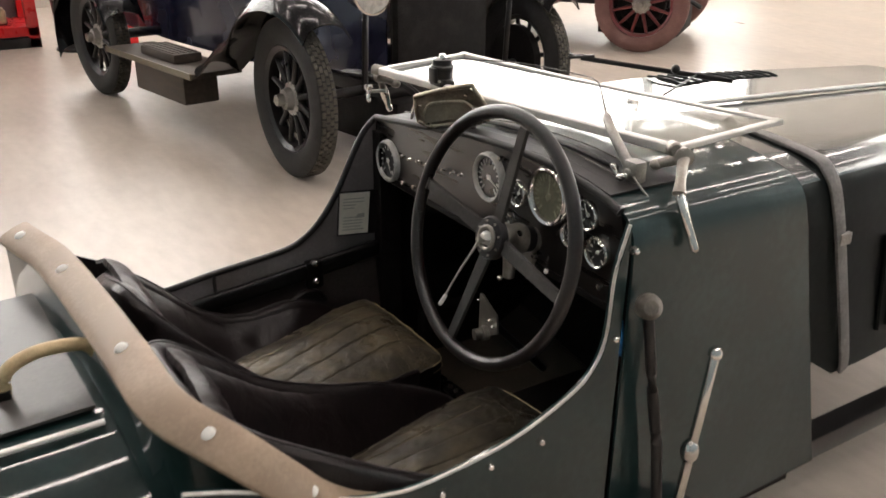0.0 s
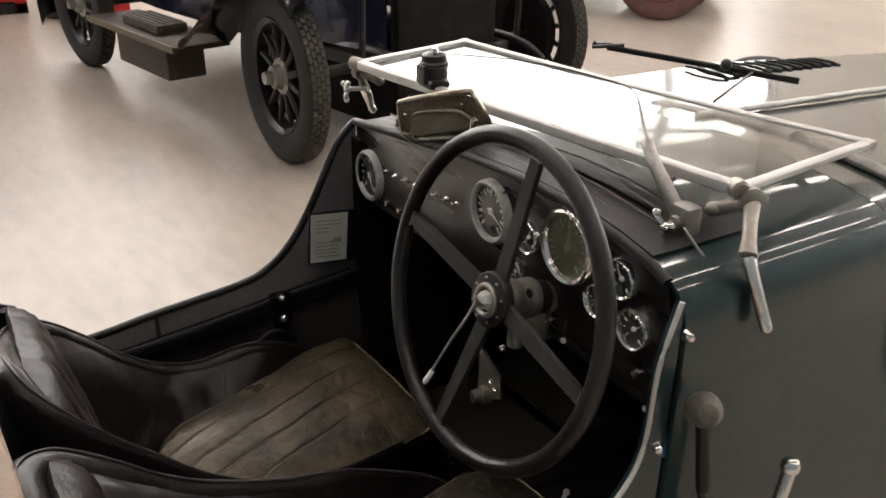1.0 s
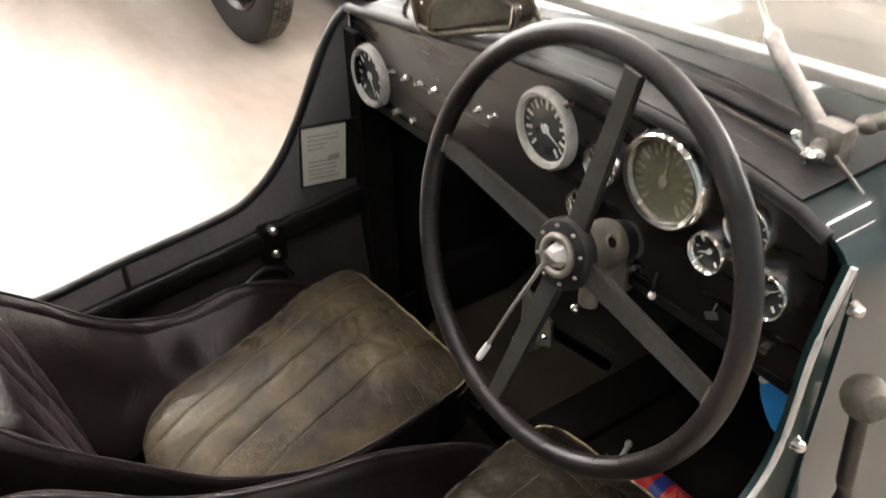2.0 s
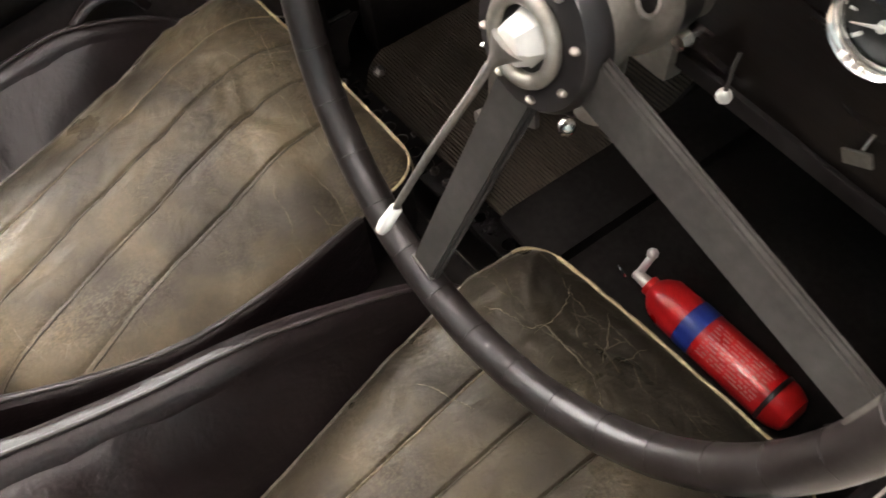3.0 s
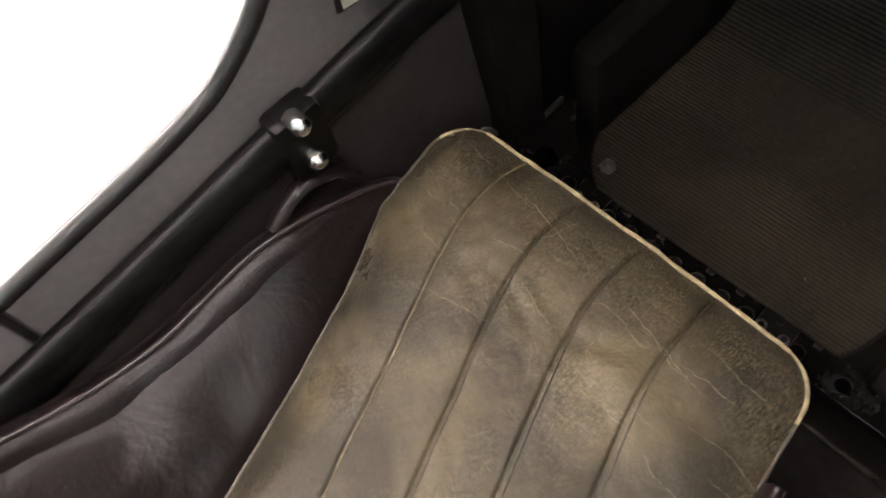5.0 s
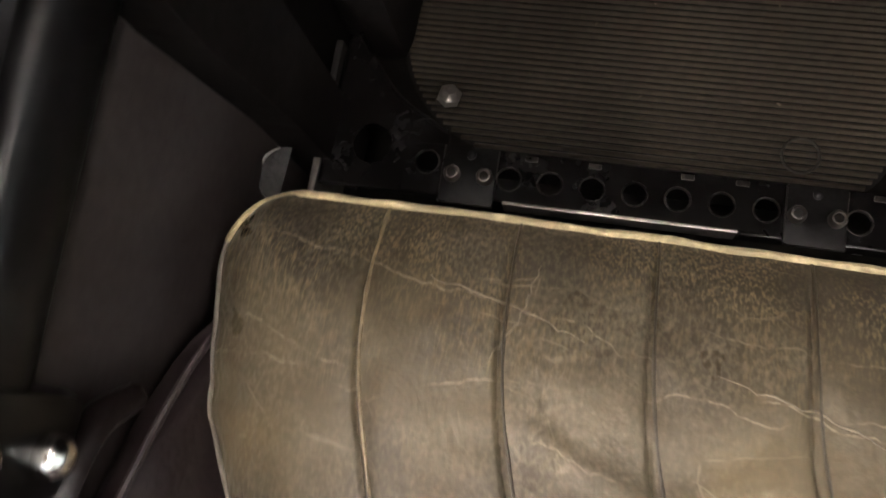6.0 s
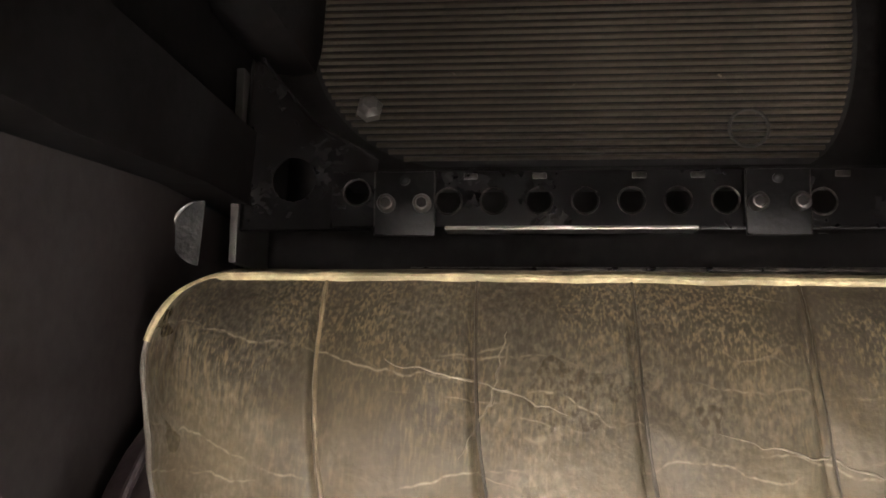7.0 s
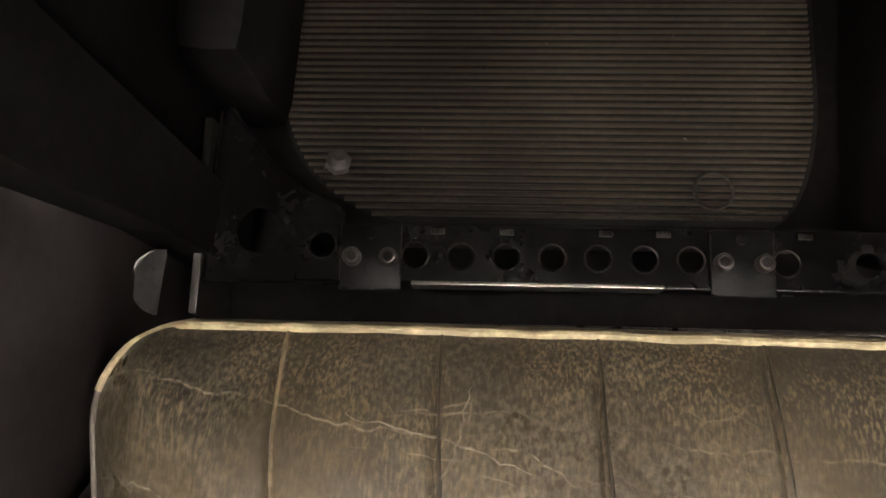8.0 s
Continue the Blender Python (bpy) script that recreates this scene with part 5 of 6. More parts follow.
    for col in (rows_in[0], rows_in[-1]):
        part("end_panel", slab(col, (0, 0.002, 0)), mat, st)
    return st


bucket_seat([(-0.46, -0.1, 0.36, 0.008), (-0.46, -0.15, 0.42, 0.016), (-0.462, -0.26, 0.462, 0.02), (-0.462, -0.38, 0.452, 0.022), (-0.455, -0.48, 0.495, 0.022), (-0.445, -0.567, 0.58, 0.022),
             (-0.44, -0.62, 0.625, 0.022), (-0.42, -0.66, 0.648, 0.022), (-0.34, -0.685, 0.68, 0.022), (-0.22, -0.695, 0.72, 0.022), (-0.12, -0.69, 0.75, 0.02),
             (-0.062, -0.665, 0.732, 0.016), (-0.05, -0.61, 0.67, 0.013), (-0.05, -0.54, 0.6, 0.011), (-0.042, -0.45, 0.525, 0.009), (-0.036, -0.34, 0.476, 0.008),
             (-0.048, -0.24, 0.456, 0.007), (-0.073, -0.13, 0.445, 0.006)], (-0.24, -0.4, 0.335), HIDE,
            "dark purple-black leather bucket seat with padded sides", (-0.418, -0.082, -0.56, 0.69),
            ((-0.63, -0.25), (-0.57, -0.28), (-0.435, -0.327), (-0.3, -0.373), (-0.21, -0.41), (-0.165, -0.436), (-0.1, -0.45)))
bucket_seat([(0.022, -0.06, 0.36, 0.006), (0.021, -0.12, 0.425, 0.014), (0.018, -0.26, 0.49, 0.02), (0.022, -0.38, 0.525, 0.021), (0.026, -0.48, 0.567, 0.022), (0.028, -0.545, 0.607, 0.024), (0.03, -0.598, 0.652, 0.026),
             (0.036, -0.66, 0.7, 0.026), (0.08, -0.7, 0.728, 0.026), (0.14, -0.705, 0.733, 0.026), (0.22, -0.69, 0.722, 0.024), (0.3, -0.63, 0.685, 0.022), (0.345, -0.52, 0.63, 0.02), (0.36, -0.36, 0.54, 0.018),
             (0.362, -0.2, 0.48, 0.016)], (0.19, -0.4, 0.335), HIDE,
            "dark purple-black leather bucket seat with a padded back", (0.052, 0.305, -0.56, 0.715),
            ((-0.67, 0.21), (-0.57, 0.19), (-0.46, 0.145), (-0.3, 0.094), (-0.2, 0.068), (-0.1, 0.045)), 1.0)

fold = sweep(spline([(-0.472, -0.25, 0.47), (-0.478, -0.215, 0.484), (-0.477, -0.18, 0.474), (-0.472, -0.165, 0.452)], 16), lambda s: 0.0065 + 0.003 * math.sin(3.14 * s), 0.006, seg=12)
tab = thing("pull_tab", (-0.475, -0.2, 0.47), "dark folded leather tab at the seat's padded side", "tab")
part("fold", fold, HIDE, tab)

# ---- footwell ----
BZ = 0.296
SKEW = Matrix.Translation((-0.38, 0.005, 0)) @ Matrix.Rotation(radians(2.9), 4, "Z") @ Matrix.Translation((0.38, -0.005, 0))


def foot_part(name, bm, *rest, **kw):
    """A part of the footwell's ironwork, which lies a little askew in the car."""
    bm.transform(SKEW)
    return part(name, bm, *rest, **kw)


def holed_bar(x0, x1, y0, y1, holes, z, thick=0.003):
    """A flat bar with round holes, each (x, y, radius), cut right through."""
    bm = bmesh.new()
    cuts = sorted(holes)
    edges = [x0] + [(a[0] + b[0]) / 2 for a, b in zip(cuts, cuts[1:])] + [x1]
    for (hx, hy, hr), a, b in zip(cuts, edges, edges[1:]):
        corner = [math.atan2(dy - hy, dx - hx) for dx, dy in ((b, y0), (b, y1), (a, y1), (a, y0))]
        ang = sorted(set([round(2 * math.pi * k / 20 - math.pi, 5) for k in range(20)] + [round(c, 5) for c in corner]))
        ring = {}
        for lv in (0, 1):
            inner, outer = [], []
            for t in ang:
                c, s = math.cos(t), math.sin(t)
                inner.append(bm.verts.new((hx + hr * c, hy + hr * s, z - thick * lv)))
                lim = []
                if c > 1e-6: lim.append((b - hx) / c)
                if c < -1e-6: lim.append((a - hx) / c)
                if s > 1e-6: lim.append((y1 - hy) / s)
                if s < -1e-6: lim.append((y0 - hy) / s)
                k = min(lim)
                outer.append(bm.verts.new((hx + k * c, hy + k * s, z - thick * lv)))
            ring[lv] = inner, outer
            n = len(ang)
            for i in range(n):
                j = (i + 1) % n
                bm.faces.new((inner[i], inner[j], outer[j], outer[i]))
        n = len(ang)
        for i in range(n):
            j = (i + 1) % n
            bm.faces.new((ring[0][0][i], ring[0][0][j], ring[1][0][j], ring[1][0][i]))
    bmesh.ops.remove_doubles(bm, verts=bm.verts, dist=1e-5)
    return bm


holes = [(-0.3974, 0.0118, 0.0078)] + [(-0.343 + 0.0264 * k, 0.0062, 0.0076) for k in range(7)] + [(-0.131, 0.005, 0.0075)] + [(-0.085 + 0.05 * k, 0.005, 0.0075) for k in range(9)]
bar = foot_part("crossbar", holed_bar(-0.412, 0.372, -0.0085, 0.024, holes, BZ + 0.004), BAR, car, "black drilled steel crossbar")
# This stretch is pale steel: the front lip's highlight as colour.
foot_part("flange", box(-0.345, -0.2, -0.011, -0.0085, BZ - 0.012, BZ + 0.005, 0.001), STEEL, bar, "bright worn flange edge")
foot_part("flange", box(-0.199, 0.372, -0.011, -0.0085, BZ - 0.012, BZ + 0.004, 0.001), BAR, bar)
foot_part("seat_runner", box(-0.37, 0.3, -0.031, -0.028, BZ - 0.045, BZ - 0.035, 0.001), PALE_EDGE, bar, "thin dull edge under the seat")
foot_part("flange", box(-0.412, 0.372, 0.0245, 0.027, 0.235, BZ - 0.002, 0.001), PIT, bar)
for xa, xb in ((-0.379, -0.358), (-0.168, -0.145)):
    pad = foot_part("bolt_plate", box((xa + xb) / 2 - 0.0178, (xa + xb) / 2 + 0.0178, -0.0145, 0.0235, BZ + 0.0042, BZ + 0.0075, 0.001), PLATE, bar, "black square bolt plate")
    xm = (xa + xb) / 2
    foot_part("plate_edge", sweep([(xm - 0.0176, 0.0233, BZ + 0.0073), (xm - 0.0176, -0.0143, BZ + 0.0073), (xm + 0.0176, -0.0143, BZ + 0.0073), (xm + 0.0176, 0.0233, BZ + 0.0073)], 0.0004, seg=6), PALE_EDGE, pad, "worn plate edge")
    for x in (xa, xb):
        hd = lathe([(0, 0.004), (0.0028, 0.004), (0.0034, 0.007), (0.0044, 0.0068), (0.0054, 0.004), (0.0054, 0)], (x, 0.004, BZ + 0.0076), (0, 0, 1), 20)
        sb = foot_part("socket_bolt", hd, EDGE_BEAD, pad, "round steel socket bolt")
        # Black disc paints the shade inside the bolt's recess.
        foot_part("socket", lathe([(0, 0.0052), (0.0033, 0.0052)], (x, 0.004, BZ + 0.0076), (0, 0, 1), 6), PIT, sb, smooth=False)
    foot_part("screw", ball(((xa + xb) / 2, 0.018, BZ + 0.008), 0.0032, 10, squash=0.5), PLATE, pad)
# Paler rings put the glints of the hole edges into colour.
for hx, hy, hr in holes[:9]:
    foot_part("hole_lip", torus((hx, hy, BZ + 0.0038), (0, 0, 1), hr + 0.0002, 0.0006, 28, 8), PALE_EDGE, bar, "worn hole edge")
for x in (-0.33, -0.29, -0.233, -0.2, -0.12, -0.02, 0.1):
    foot_part("pin", box(x - 0.004, x + 0.004, 0.019, 0.0225, BZ + 0.004, BZ + 0.0065, 0.0008), PALE_EDGE, bar)
# gusset with its large hole
gz = BZ + 0.004
gus = bmesh.new()
hc = Vector((-0.436, 0.02, gz))
outer = [(-0.467, -0.0105), (-0.4122, -0.0105), (-0.4122, 0.046), (-0.4181, 0.0498), (-0.4285, 0.059), (-0.437, 0.0685), (-0.448, 0.082), (-0.4573, 0.0955), (-0.464, 0.094)]
angles = [2 * math.pi * i / 40 for i in range(40)]


def reach(t):
    """How far the outline lies from the hole's middle in the direction t."""
    best = 1.0
    for (ax, ay), (bx, by) in zip(outer, outer[1:] + outer[:1]):
        ex, ey = bx - ax, by - ay
        den = math.cos(t) * ey - math.sin(t) * ex
        if abs(den) > 1e-9:
            r = ((ax - hc.x) * ey - (ay - hc.y) * ex) / den
            w = ((ax - hc.x) * math.sin(t) - (ay - hc.y) * math.cos(t)) / den
            if r > 0 and -1e-6 <= w <= 1 + 1e-6:
                best = min(best, r)
    return best


rings = []
for lv, rad in ((0, None), (0, 0.0135), (-0.003, 0.0135), (-0.003, None)):
    rings.append([gus.verts.new((hc.x + (rad or reach(t)) * math.cos(t), hc.y + (rad or reach(t)) * math.sin(t), gz + lv)) for t in angles])
for p, q in zip(rings, rings[1:]):
    for i in range(40):
        gus.faces.new((p[i], p[(i + 1) % 40], q[(i + 1) % 40], q[i]))
foot_part("gusset", gus, BAR, bar, "black corner gusset plate with a large hole", angle=20)
foot_part("gusset_web", slab([(-0.412, 0.0245, gz), (-0.385, 0.0245, gz), (-0.385, 0.0315, gz), (-0.3929, 0.0356, gz), (-0.412, 0.0457, gz)], (0, 0, -0.003)), BAR, bar)
foot_part("gusset_lip", sweep(spline([(-0.387, 0.033, gz + 0.001), (-0.4181, 0.0502, gz + 0.001), (-0.437, 0.069, gz + 0.001), (-0.4573, 0.096, gz + 0.001)], 24), 0.0013, seg=8), BAR, bar, "rounded gusset edge")
foot_part("gusset_lip", sweep([(-0.4668, -0.0105, gz + 0.0008), (-0.466, 0.04, gz + 0.0008), (-0.4635, 0.094, gz + 0.0008)], 0.001, seg=8), BAR, bar)
foot_part("gusset_lip", sweep([(-0.467, -0.0105, gz + 0.0008), (-0.388, -0.0105, gz + 0.0008)], 0.001, seg=8), BAR, bar)
foot_part("angle_strip", box(-0.474, -0.469, -0.03, 0.09, 0.235, BZ + 0.004, 0.001), SPOKE, bar, "dull grey steel angle strip")
SN = Vector((0.5, -0.2, 1)).normalized()
SU = (Vector((0, 1, 0)) - SN * SN.y).normalized()
SV = SN.cross(SU)
SC = Vector((-0.480, -0.0215, 0.3248))
arc = [SC + SU * 0.0185 * math.cos(t) + SV * 0.0165 * math.sin(t) * (1 if SV.x < 0 else -1) for t in np.linspace(0, math.pi, 22)]
ps = part("pillar_shoe", slab(arc, -SN * 0.012), SHOE, car, "worn dark half-round pillar shoe", smooth=False)
# Tapered steel sliver paints the highlight along the shoe's rim.
part("shoe_rim", sweep([p + SN * 0.0004 for p in arc[3:15]], lambda q: 0.0004 + 0.0008 * math.sin(math.pi * q), seg=8), STEEL, ps, "worn edge, a pale sliver painting its highlight")
part("side_box", box(-0.486, -0.44, 0.1, 0.5, 0.226, 0.36, 0.02), PIT, car, "black footwell side casing")

# ribbed floor mat
mat_x0, mat_x1, pitch, MZ = -0.446, -0.08, 0.0049, 0.224
nrib = 84
fm = thing("floor_mat", (-0.26, 0.2, 0.222), "brown ribbed rubber floor mat in the footwell", "mat")


def mat_row(y):
    s = y - 0.0415
    cut = 0.1 - math.sqrt(max(0.0, 0.01 - (0.1 - s) ** 2)) if s < 0.1 else 0.0
    lift = max(0.0, y - 0.3) * 0.55
    return mat_x0 + cut, mat_x1 - cut * 0.4, MZ + lift


# Sheet darker than the ribs: the grooves' shade is put into its colour.
sheet = []
for y in [0.0425 + 0.0065 * i for i in range(66)]:
    xa, xb, z = mat_row(y)
    sheet.append([(x, y, z + 0.0085) for x in np.linspace(xa, xb, 6)])
foot_part("sheet", skin(sheet), MAT_BASE, fm, "dark rubber sheet")
for k in range(nrib):
    y = 0.0485 + pitch * k
    xa, xb, z = mat_row(y)
    rib = [[(x, y + dy, z + h + 0.0006 * noise.noise((x * 9, y * 9, 2))) for x in np.linspace(xa + 0.004, xb - 0.004, 8)]
           for dy, h in ((-0.0018, 0.008), (-0.0014, 0.0106), (-0.0005, 0.0118), (0.0005, 0.0117), (0.0013, 0.0104), (0.0017, 0.008))]
    foot_part("rib", skin(rib), RUBBER, fm)
foot_part("mat_bolt", lathe([(0, 0.012), (0.005, 0.0115), (0.0075, 0.007), (0.009, 0.006), (0.009, 0.0)], (-0.403, 0.0813, 0.2345), (0.25, 0.3, 1), 6), STEEL, fm, "bright bolt head")
foot_part("press_ring", torus((-0.153, 0.066, 0.2365), (0, 0, 1), 0.0125, 0.0012, 32, 8), SPOKE, fm, "round fastener ring")
grit = bmesh.new()
gr = random.Random(21)
for k in range(26):
    c = Vector((gr.uniform(-0.42, -0.1), gr.uniform(0.06, 0.26), 0.2362))
    w, h, a = gr.uniform(0.0003, 0.0008), gr.uniform(0.0004, 0.0014), gr.uniform(0, 3.14)
    u = Vector((math.cos(a), math.sin(a), 0))
    v = Vector((-u.y, u.x, 0))
    slab([c - u * h - v * w, c + u * h - v * w * 0.4, c + u * h + v * w, c - u * h + v * w * 0.6], (0, 0, 0.0006), grit)
grit.transform(SKEW)
solid("grit", grit, LINT, "pale lint and grit scattered on the mat", "grit", "stuff", smooth=False)
part("toe_board", skin([[(x, 0.34, 0.226), (x, 0.55, 0.4)] for x in (-0.486, -0.1)], thick=0.008), PIT, car)

# small things in the car
ax0, ax1 = Vector((0.113, 0.098, 0.327)), Vector((0.302, 0.107, 0.327))
d = (ax1 - ax0).normalized()
ext = thing("fire_extinguisher", (0.2, 0.115, 0.3005), "small red fire extinguisher with a blue band lying on the footboard", "fire extinguisher")
part("bottle", lathe([(0, 0.186), (0.012, 0.186), (0.02, 0.182), (0.0245, 0.172), (0.026, 0.164), (0.026, 0.03), (0.0245, 0.016), (0.018, 0.006), (0.011, 0.0), (0.011, -0.006), (0, -0.006)], ax0, d, 32), RED, ext, "glossy red bottle")
part("band", lathe([(0.0262, 0.05), (0.0266, 0.051), (0.0266, 0.07), (0.0262, 0.071)], ax0, d, 32), BLUE, ext, "blue band")
part("base_ring", lathe([(0.0262, 0.156), (0.0268, 0.157), (0.0268, 0.16), (0.0262, 0.161)], ax0, d, 32), BLACK, ext)
valve = rod(ax0 - d * 0.006, ax0 - d * 0.026, 0.007, 0.006)
rod(ax0 - d * 0.022 + Vector((0, -0.002, -0.004)), ax0 - d * 0.026 + Vector((0.004, 0.016, 0.022)), 0.0042, 0.0042, 12, valve)
ball(ax0 - d * 0.027 + Vector((0.004, 0.017, 0.024)), 0.0065, 10, valve)
part("valve", valve, TRIM, ext, "bright valve and lever")
part("pull_ring", torus(ax0 - d * 0.03 + Vector((-0.004, -0.012, 0.004)), (0.3, 1, 0.4), 0.0075, 0.0017, 20, 8), CHROME, ext)
up = Vector((-0.15, -0.55, 0.82)).normalized()
up = (up - d * up.dot(d)).normalized()
sd = d.cross(up)
text = bmesh.new()
rr = random.Random(4)
for i in range(10):
    a = -0.8 + 0.155 * i
    n = up * math.cos(a) + sd * math.sin(a)
    tg = sd * math.cos(a) - up * math.sin(a)
    h = 0.078
    while h < 0.145:
        w = rr.uniform(0.003, 0.013)
        c = ax0 + n * 0.0262
        q = [c + d * h - tg * 0.0007, c + d * (h + w) - tg * 0.0007, c + d * (h + w) + tg * 0.0007, c + d * h + tg * 0.0007]
        slab(q, n * 0.0004, text)
        h += w + rr.uniform(0.0015, 0.004)
part("print", text, PRINT, ext, "pale unreadable print bars", smooth=False)

card = thing("instruction_card", (-0.475, -0.085, 0.61), "cream printed card fixed to the cowl side", "card")


def card_at(u, v, lift=0.0):
    a, b = Vector((-0.478, -0.122, 0.617)), Vector((-0.47, -0.047, 0.612))
    return a + (b - a) * u + Vector((0.018, 0, 0.112)) * v + Vector((0.0035 + lift, 0, 0))


part("sheet", slab([card_at(0, 0), card_at(1, 0), card_at(1, 1), card_at(0, 1)], (0.0012, 0, 0)), PAPER, card, smooth=False)
txt = bmesh.new()
for k in range(11):
    if k in (5, 6):
        continue
    v = 0.1 + 0.075 * k
    w = rr.uniform(0.35, 0.75)
    slab([card_at(0.12, v, 0.0014), card_at(0.12 + w, v, 0.0014), card_at(0.12 + w, v + 0.022, 0.0014), card_at(0.12, v + 0.022, 0.0014)], (0.0003, 0, 0), txt)
slab([card_at(0.55, 0.38, 0.0014), card_at(0.85, 0.4, 0.0014), card_at(0.85, 0.5, 0.0014), card_at(0.6, 0.48, 0.0014)], (0.0003, 0, 0), txt)
part("print", txt, INK, card, "faded unreadable lines", smooth=False)
part("holder", slab([card_at(-0.05, -0.04, -0.003), card_at(1.3, -0.04, -0.003), card_at(1.3, 1.04, -0.003), card_at(-0.05, 1.04, -0.003)], (0.002, 0, 0)), BLACK, card, "black backing board", smooth=False)
part("clip", box(-0.499, -0.472, -0.09, -0.075, 0.655, 0.668, 0.002), BLACK, card)

bt = thing("blue_tag", (0.33, 0.045, 0.68), "bright blue plastic tag hanging under the dashboard", "tag")
loop = [(0.312, 0.045, 0.709), (0.331, 0.045, 0.72), (0.34, 0.045, 0.711), (0.352, 0.045, 0.667), (0.354, 0.045, 0.647), (0.337, 0.045, 0.644), (0.317, 0.045, 0.67), (0.31, 0.045, 0.69)]
part("tongue", slab(spline(loop + loop[:1], 28)[:-1], (0, 0.004, 0)), SKY_BLUE, bt)
part("plug", lathe([(0, 0.008), (0.004, 0.008), (0.005, 0.006), (0.005, 0)], (0.316, 0.044, 0.704), (0, -1, 0.2), 14), WHITE, bt, "white plug")
part("cord", sweep(spline([(0.325, 0.047, 0.716), (0.324, 0.03, 0.735), (0.322, 0.01, 0.746)], 10), 0.0015, seg=6), BLACK, bt)



# ---- other cars in the hall ----
def road_wheel(parent, x, y, r, tyre, tread, rimmat, side, steer=0.0):
    """A spoked wheel with treaded tyre in the car's own space, axle along y."""
    t = 0.062
    w = part("wheel", lathe([(r - 0.13, -t * 0.7), (r - 0.08, -t), (r - 0.035, -t * 0.95), (r - 0.008, -t * 0.72), (r - 0.008, t * 0.72), (r - 0.035, t * 0.95), (r - 0.08, t), (r - 0.13, t * 0.7)], (x, y, r), (0, 1, 0), 64, closed=True), tyre, parent, "worn beaded tyre", local=True)
    blocks = bmesh.new()
    for k in range(64):
        a = 2 * math.pi * k / 64
        for q in range(4):
            yy = y - t * 0.68 + t * 0.34 * (q + 0.5)
            aa = a + (0.049 if q % 2 else 0)
            c = Vector((x + (r - 0.005) * math.cos(aa), yy, r + (r - 0.005) * math.sin(aa)))
            n = Vector((math.cos(aa), 0, math.sin(aa)))
            s = Vector((-math.sin(aa), 0, math.cos(aa))) * 0.0145
            e = Vector((0, t * 0.145, 0))
            slab([c - s - e - n * 0.006, c + s - e - n * 0.006, c + s + e - n * 0.006, c - s + e - n * 0.006], n * 0.011, blocks)
    part("tread", blocks, tread, w, "dusty tread blocks", local=True, smooth=False)
    part("rim", lathe([(r - 0.16, -0.03), (r - 0.135, -0.045), (r - 0.125, 0), (r - 0.135, 0.045), (r - 0.16, 0.03)], (x, y, r), (0, 1, 0), 48, closed=True), rimmat, w, local=True)
    for k in range(12):
        a = 2 * math.pi * (k + 0.5) / 12
        part("spoke", rod((x + 0.05 * math.cos(a), y, r + 0.05 * math.sin(a)), (x + (r - 0.15) * math.cos(a), y, r + (r - 0.15) * math.sin(a)), 0.018, 0.013, 10), rimmat, w, local=True)
    part("brake_drum", lathe([(0, 0.01), (0.2, 0.01), (0.21, 0.0), (0.21, -0.05), (0, -0.05)], (x, y - side * 0.03, r), (0, side, 0), 32), PIT, w, local=True)
    part("hub", lathe([(0, 0.1), (0.028, 0.095), (0.034, 0.06), (0.05, 0.055), (0.06, 0.02), (0.085, 0.015), (0.085, -0.03), (0, -0.03)], (x, y, r), (0, side, 0), 24), STEEL, w, "bright hub cap", local=True)
    c = Vector((x, y, r))
    w.matrix_basis = Matrix.Translation(c) @ Matrix.Rotation(radians(steer), 4, "Z") @ Matrix.Translation(-c)
    return w


def wing(parent, x, y, r, half, start, end, tail_pts, mat):
    """A mudguard strip: an arc round the wheel that runs on into a tail."""
    cs = [(x + r * math.cos(a), 0.4 + r * math.sin(a)) for a in np.linspace(radians(start), radians(end), 22)] + tail_pts
    rows = []
    for px_, pz in cs:
        rows.append([(px_, y + half * u, pz + 0.05 * (1 - u * u) - (0.035 if abs(u) > 0.95 else 0)) for u in np.linspace(-1, 1, 9)])
    return part("wing", skin(rows, thick=0.008), mat, parent, "glossy black wing", local=True)


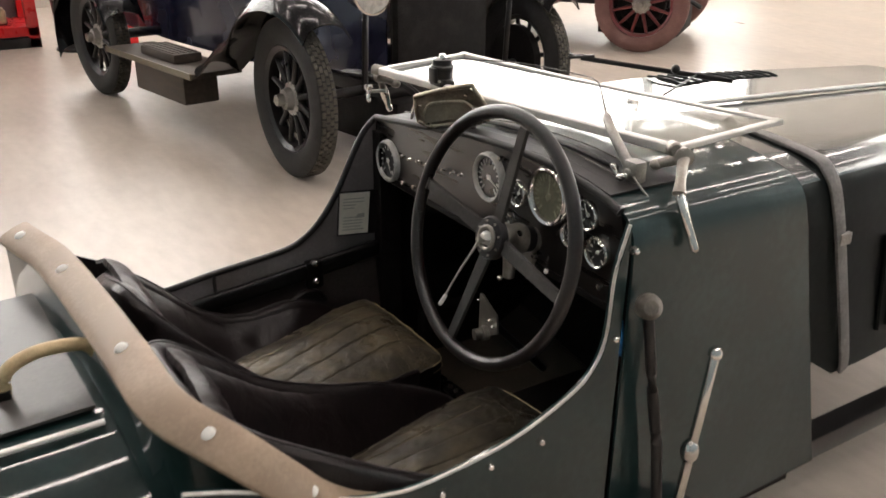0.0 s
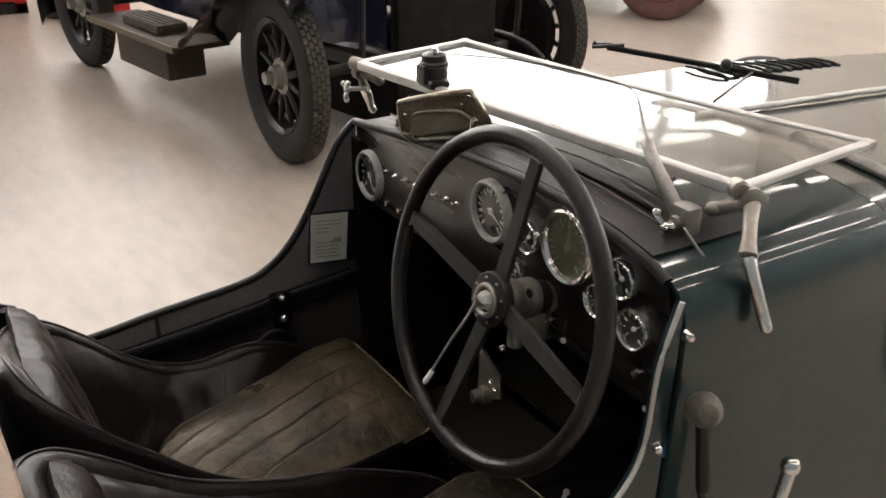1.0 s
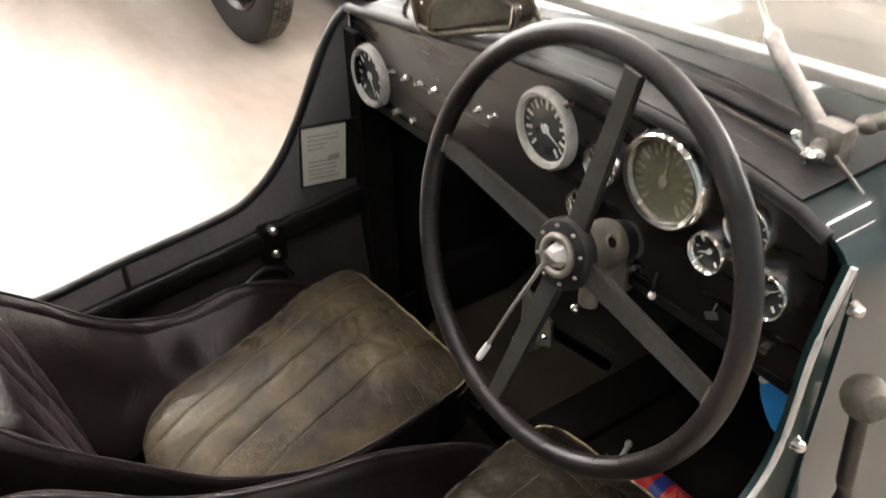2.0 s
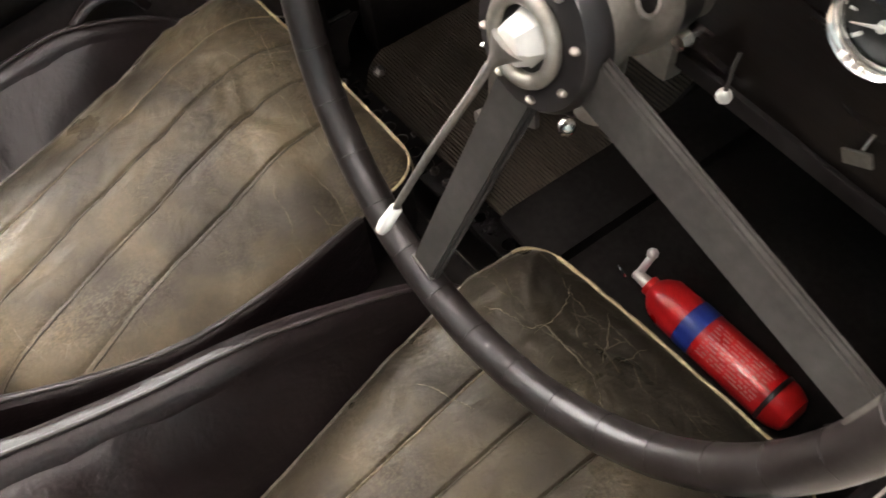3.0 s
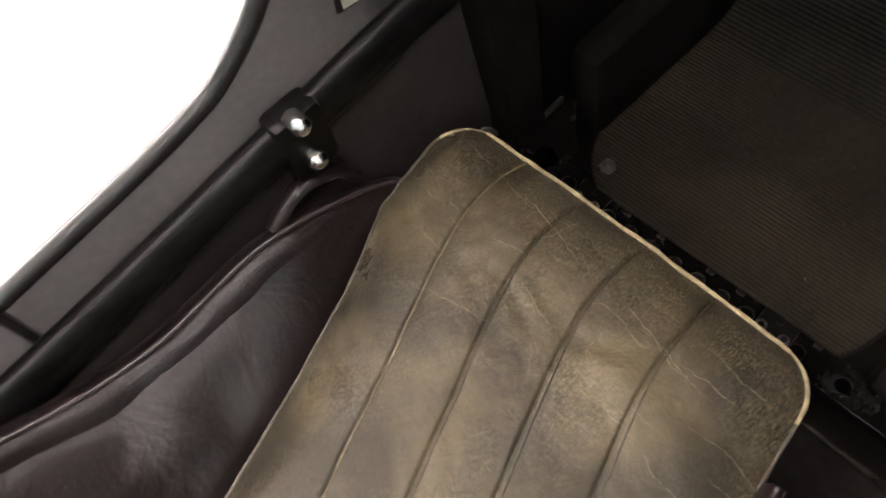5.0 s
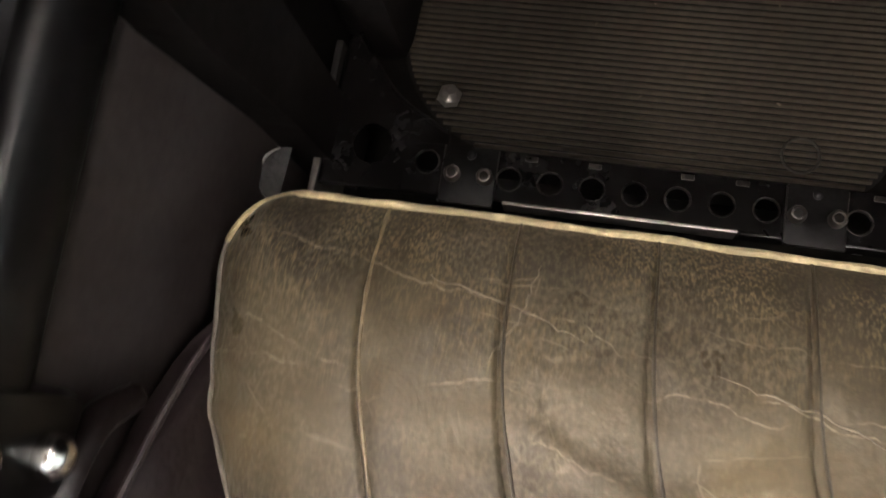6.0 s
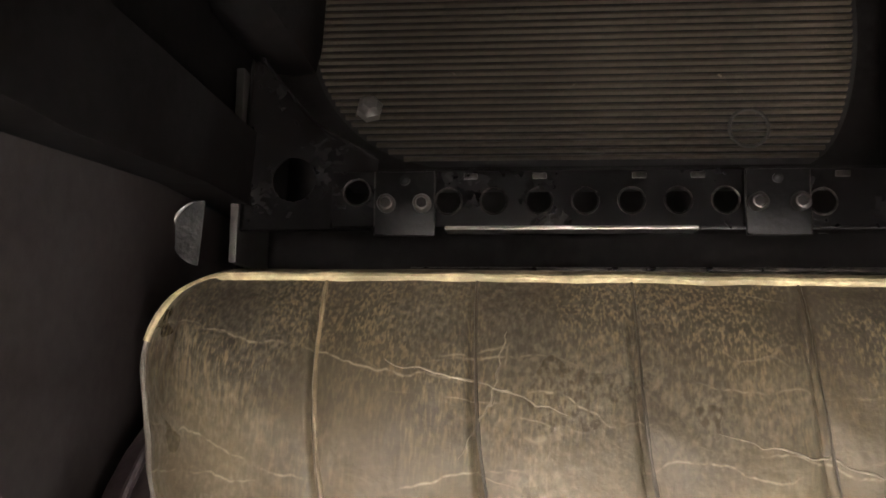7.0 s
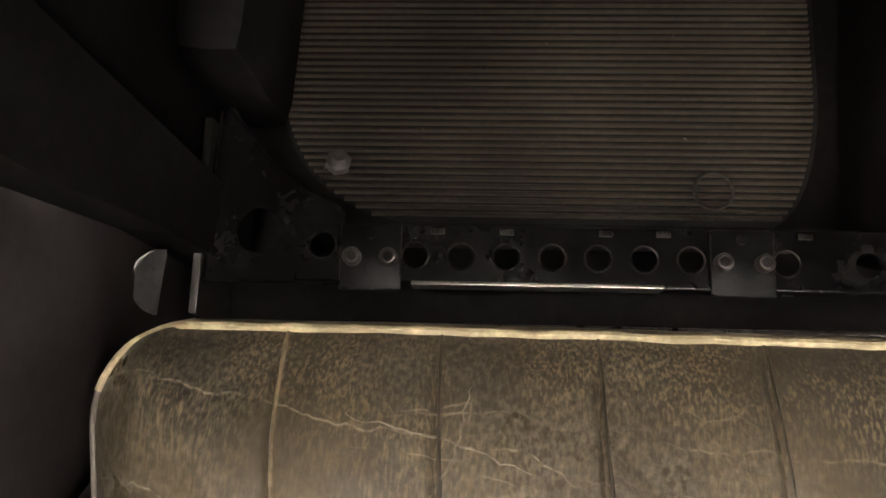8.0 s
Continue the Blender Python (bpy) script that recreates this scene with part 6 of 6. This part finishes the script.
def old_car(m, label, body, wings, wheelmat, tyre, tread, base, track, r=0.4, steer=0.0):
    c = thing("vintage_car", label=label, category="car", group="cars in the hall", m=m)
    h = track / 2
    for y, s in ((-h, -1), (h, 1)):
        for x in (0, -base):
            road_wheel(c, x, y, r, tyre, tread, wheelmat, s, steer if x == 0 else 0)
        wing(c, 0, y, 0.475, 0.14, 48, 150, [(-0.55, 0.58), (-0.72, 0.46), (-0.82, 0.42)], wings)
        wing(c, -base, y, 0.475, 0.14, 20, 200, [], wings)
        rb = part("running_board", box(-base + 0.5, -0.78, y - 0.16, y + 0.16, 0.385, 0.415, 0.006), BOARD, c, "worn brown running board", local=True)
        part("edge_strip", box(-base + 0.5, -0.78, y + s * 0.16, y + s * 0.168, 0.383, 0.418, 0.002), EDGING, rb, local=True)
    bodyshell = [[(x, y, z) for y, z in [(-w, 0.42), (-w, 0.8), (-w * 0.98, 1.05), (-w * 0.9, 1.13), (0, 1.17), (w * 0.9, 1.13), (w * 0.98, 1.05), (w, 0.8), (w, 0.42)]]
                 for x, w in ((-base - 0.5, 0.42), (-base - 0.3, 0.55), (-base + 0.6, 0.6), (-0.9, 0.58), (-0.62, 0.5))]
    part("body", skin(bodyshell, thick=0.01), body, c, "glossy dark coachwork", local=True)
    # Low black block fills the space between the front wheels.
    part("low_front_block", box(-0.45, 0.3, -0.42, 0.42, 0.1, 0.357, 0.02), PIT, c, "low black block between the front wheels", local=True)
    part("underbody", box(-base - 0.4, 0.2, -0.42, 0.42, 0.36, 0.43, 0.01), BLACK, c, local=True)
    hood = [[(x, y, z) for y, z in [(-w, 0.45), (-w, 0.85), (-w * 0.8, 1.0), (0, 1.08), (w * 0.8, 1.0), (w, 0.85), (w, 0.45)]] for x, w in ((-0.61, 0.48), (-0.2, 0.4), (0.12, 0.34))]
    part("bonnet", skin(hood, thick=0.008), body, c, local=True)
    part("radiator", box(0.12, 0.2, -0.33, 0.33, 0.42, 1.06, 0.04), PIT, c, "black radiator", local=True)
    for y in (-0.52, 0.52):
        hl = part("headlamp", lathe([(0, -0.14), (0.06, -0.12), (0.1, -0.05), (0.12, 0.03), (0.125, 0.05), (0.115, 0.055)], (0.2, y, 0.93), (1, 0, 0), 32), CHROME, c, "bright nickel headlamp", local=True)
        # Opaque pale lens: the bright reflection of its glass put into colour.
        part("lens", lathe([(0, 0.065), (0.07, 0.06), (0.115, 0.048)], (0.2, y, 0.93), (1, 0, 0), 32), BEZEL, hl, local=True)
        part("lamp_post", rod((0.16, y, 0.42), (0.18, y, 0.82), 0.016), BLACK, hl, local=True)
    part("front_axle", rod((0, -h + 0.05, 0.38), (0, h - 0.05, 0.38), 0.026), BLACK, c, local=True)
    part("rear_axle", rod((-base, -h + 0.05, 0.4), (-base, h - 0.05, 0.4), 0.035), BLACK, c, local=True)
    for y in (-0.38, 0.38):
        part("dumb_iron", sweep(spline([(-0.5, y, 0.43), (0.1, y, 0.46), (0.35, y, 0.44), (0.48, y, 0.38)], 14), 0.022, seg=8), BLACK, c, local=True)
    return c


blue_car = old_car(Matrix.Translation((-2.88, 1.5, 0)) @ pose(0, 0, 0, 0, 0, 11), "dark blue vintage car with black wings and spoked wheels", NAVY, WINGS, BLACK, TYRE, TREAD, 2.43, 1.7, steer=-8)
tb = part("tool_box", box(-1.55, -1.1, -0.95, -0.77, 0.416, 0.47, 0.01), BOARD, blue_car, "brown ribbed step plate", local=True)
for k in range(5):
    part("slat", box(-1.53, -1.12, -0.94 + 0.034 * k, -0.92 + 0.034 * k, 0.47, 0.476, 0.002), BOARD, tb, local=True)
part("battery_box", box(-1.6, -0.95, -0.98, -0.76, 0.2, 0.384, 0.012), BOARD, blue_car, "dark box under the running board", local=True)
old_car(Matrix.Translation((-4.9, 5.3, 0)) @ pose(0, 0, 0, 0, 0, 35), "pale vintage car with dark red spoked wheels", CREAM, OXBLOOD, OXBLOOD, RED_TYRE, RED_TYRE, 2.6, 1.4, 0.42)

# ---- along the far wall ----
cab = thing("display_cabinet", (-7.6, -0.55, 0), "bright red framed display cabinet with small models", "cabinet")
for x in (-7.9, -7.3):
    for y in (-1.6, 0.02):
        part("post", box(x - 0.05, x + 0.05, y - 0.05, y + 0.05, 0, 1.8, 0.01), RED, cab, "red painted post")
part("plinth", box(-7.95, -7.25, -1.65, 0.07, 0, 0.09, 0.006), BLACK, cab)
for z in (0.1, 0.95, 1.72):
    part("rail", box(-7.95, -7.25, -1.65, 0.07, z, z + 0.09, 0.01), RED, cab, "red painted rail")
part("back", box(-7.94, -7.92, -1.6, 0.02, 0.1, 1.75), SILL, cab)
for k in range(9):
    md = thing("model_car", (-7.5, -1.5 + 0.16 * k, 0.1905), "small silver and yellow model on the cabinet shelf", "model", "models in the cabinet")
    y = -1.5 + 0.16 * k
    hh = 0.07 + 0.03 * (k % 3)
    part("body", box(-7.6, -7.38, y - 0.05, y + 0.05, 0.2, 0.2 + hh, 0.02), (ALLOY, WHITE, BRASS)[k % 3], md)
    for dx in (-7.56, -7.42):
        part("wheel", rod((dx, y - 0.055, 0.212), (dx, y + 0.055, 0.212), 0.021), BLACK, md)
pot = thing("flower_stand", (-7.0, 0.35, 0), "black stand with dried brown flowers beside the cabinet", "plant stand")
part("stand", lathe([(0, 0), (0.2, 0), (0.2, 0.02), (0.17, 0.04), (0.19, 0.42), (0.2, 0.44), (0.16, 0.44), (0, 0.4)], (-7.0, 0.35, 0), (0, 0, 1), 24), BLACK, pot)
fl = bmesh.new()
for k in range(240):
    a, e = rr.uniform(0, 2 * math.pi), rr.uniform(0.1, 1.5)
    q = rr.uniform(0.08, 0.28)
    c = Vector((-7.0 + q * math.cos(a) * math.cos(e), 0.35 + q * math.sin(a) * math.cos(e), 0.46 + 0.2 * math.sin(e) * q / 0.28))
    n = Vector((rr.uniform(-1, 1), rr.uniform(-1, 1), rr.uniform(-1, 1))).normalized() * 0.03
    s = Vector((rr.uniform(-1, 1), rr.uniform(-1, 1), rr.uniform(-1, 1))).normalized() * 0.02
    slab([c - n, c + s, c + n, c - s], (0, 0, 0.003), fl)
part("flower_bunch", fl, LEAF, pot, "dried reddish-brown blooms", smooth=False)
crate = thing("red_box", (-7.0, 0.75, 0), "small red box standing on the floor", "box")
part("body", box(-7.12, -6.88, 0.66, 0.84, 0.0, 0.3, 0.01), RED, crate)
part("lid", box(-7.13, -6.87, 0.65, 0.85, 0.3, 0.33, 0.006), RED, crate)
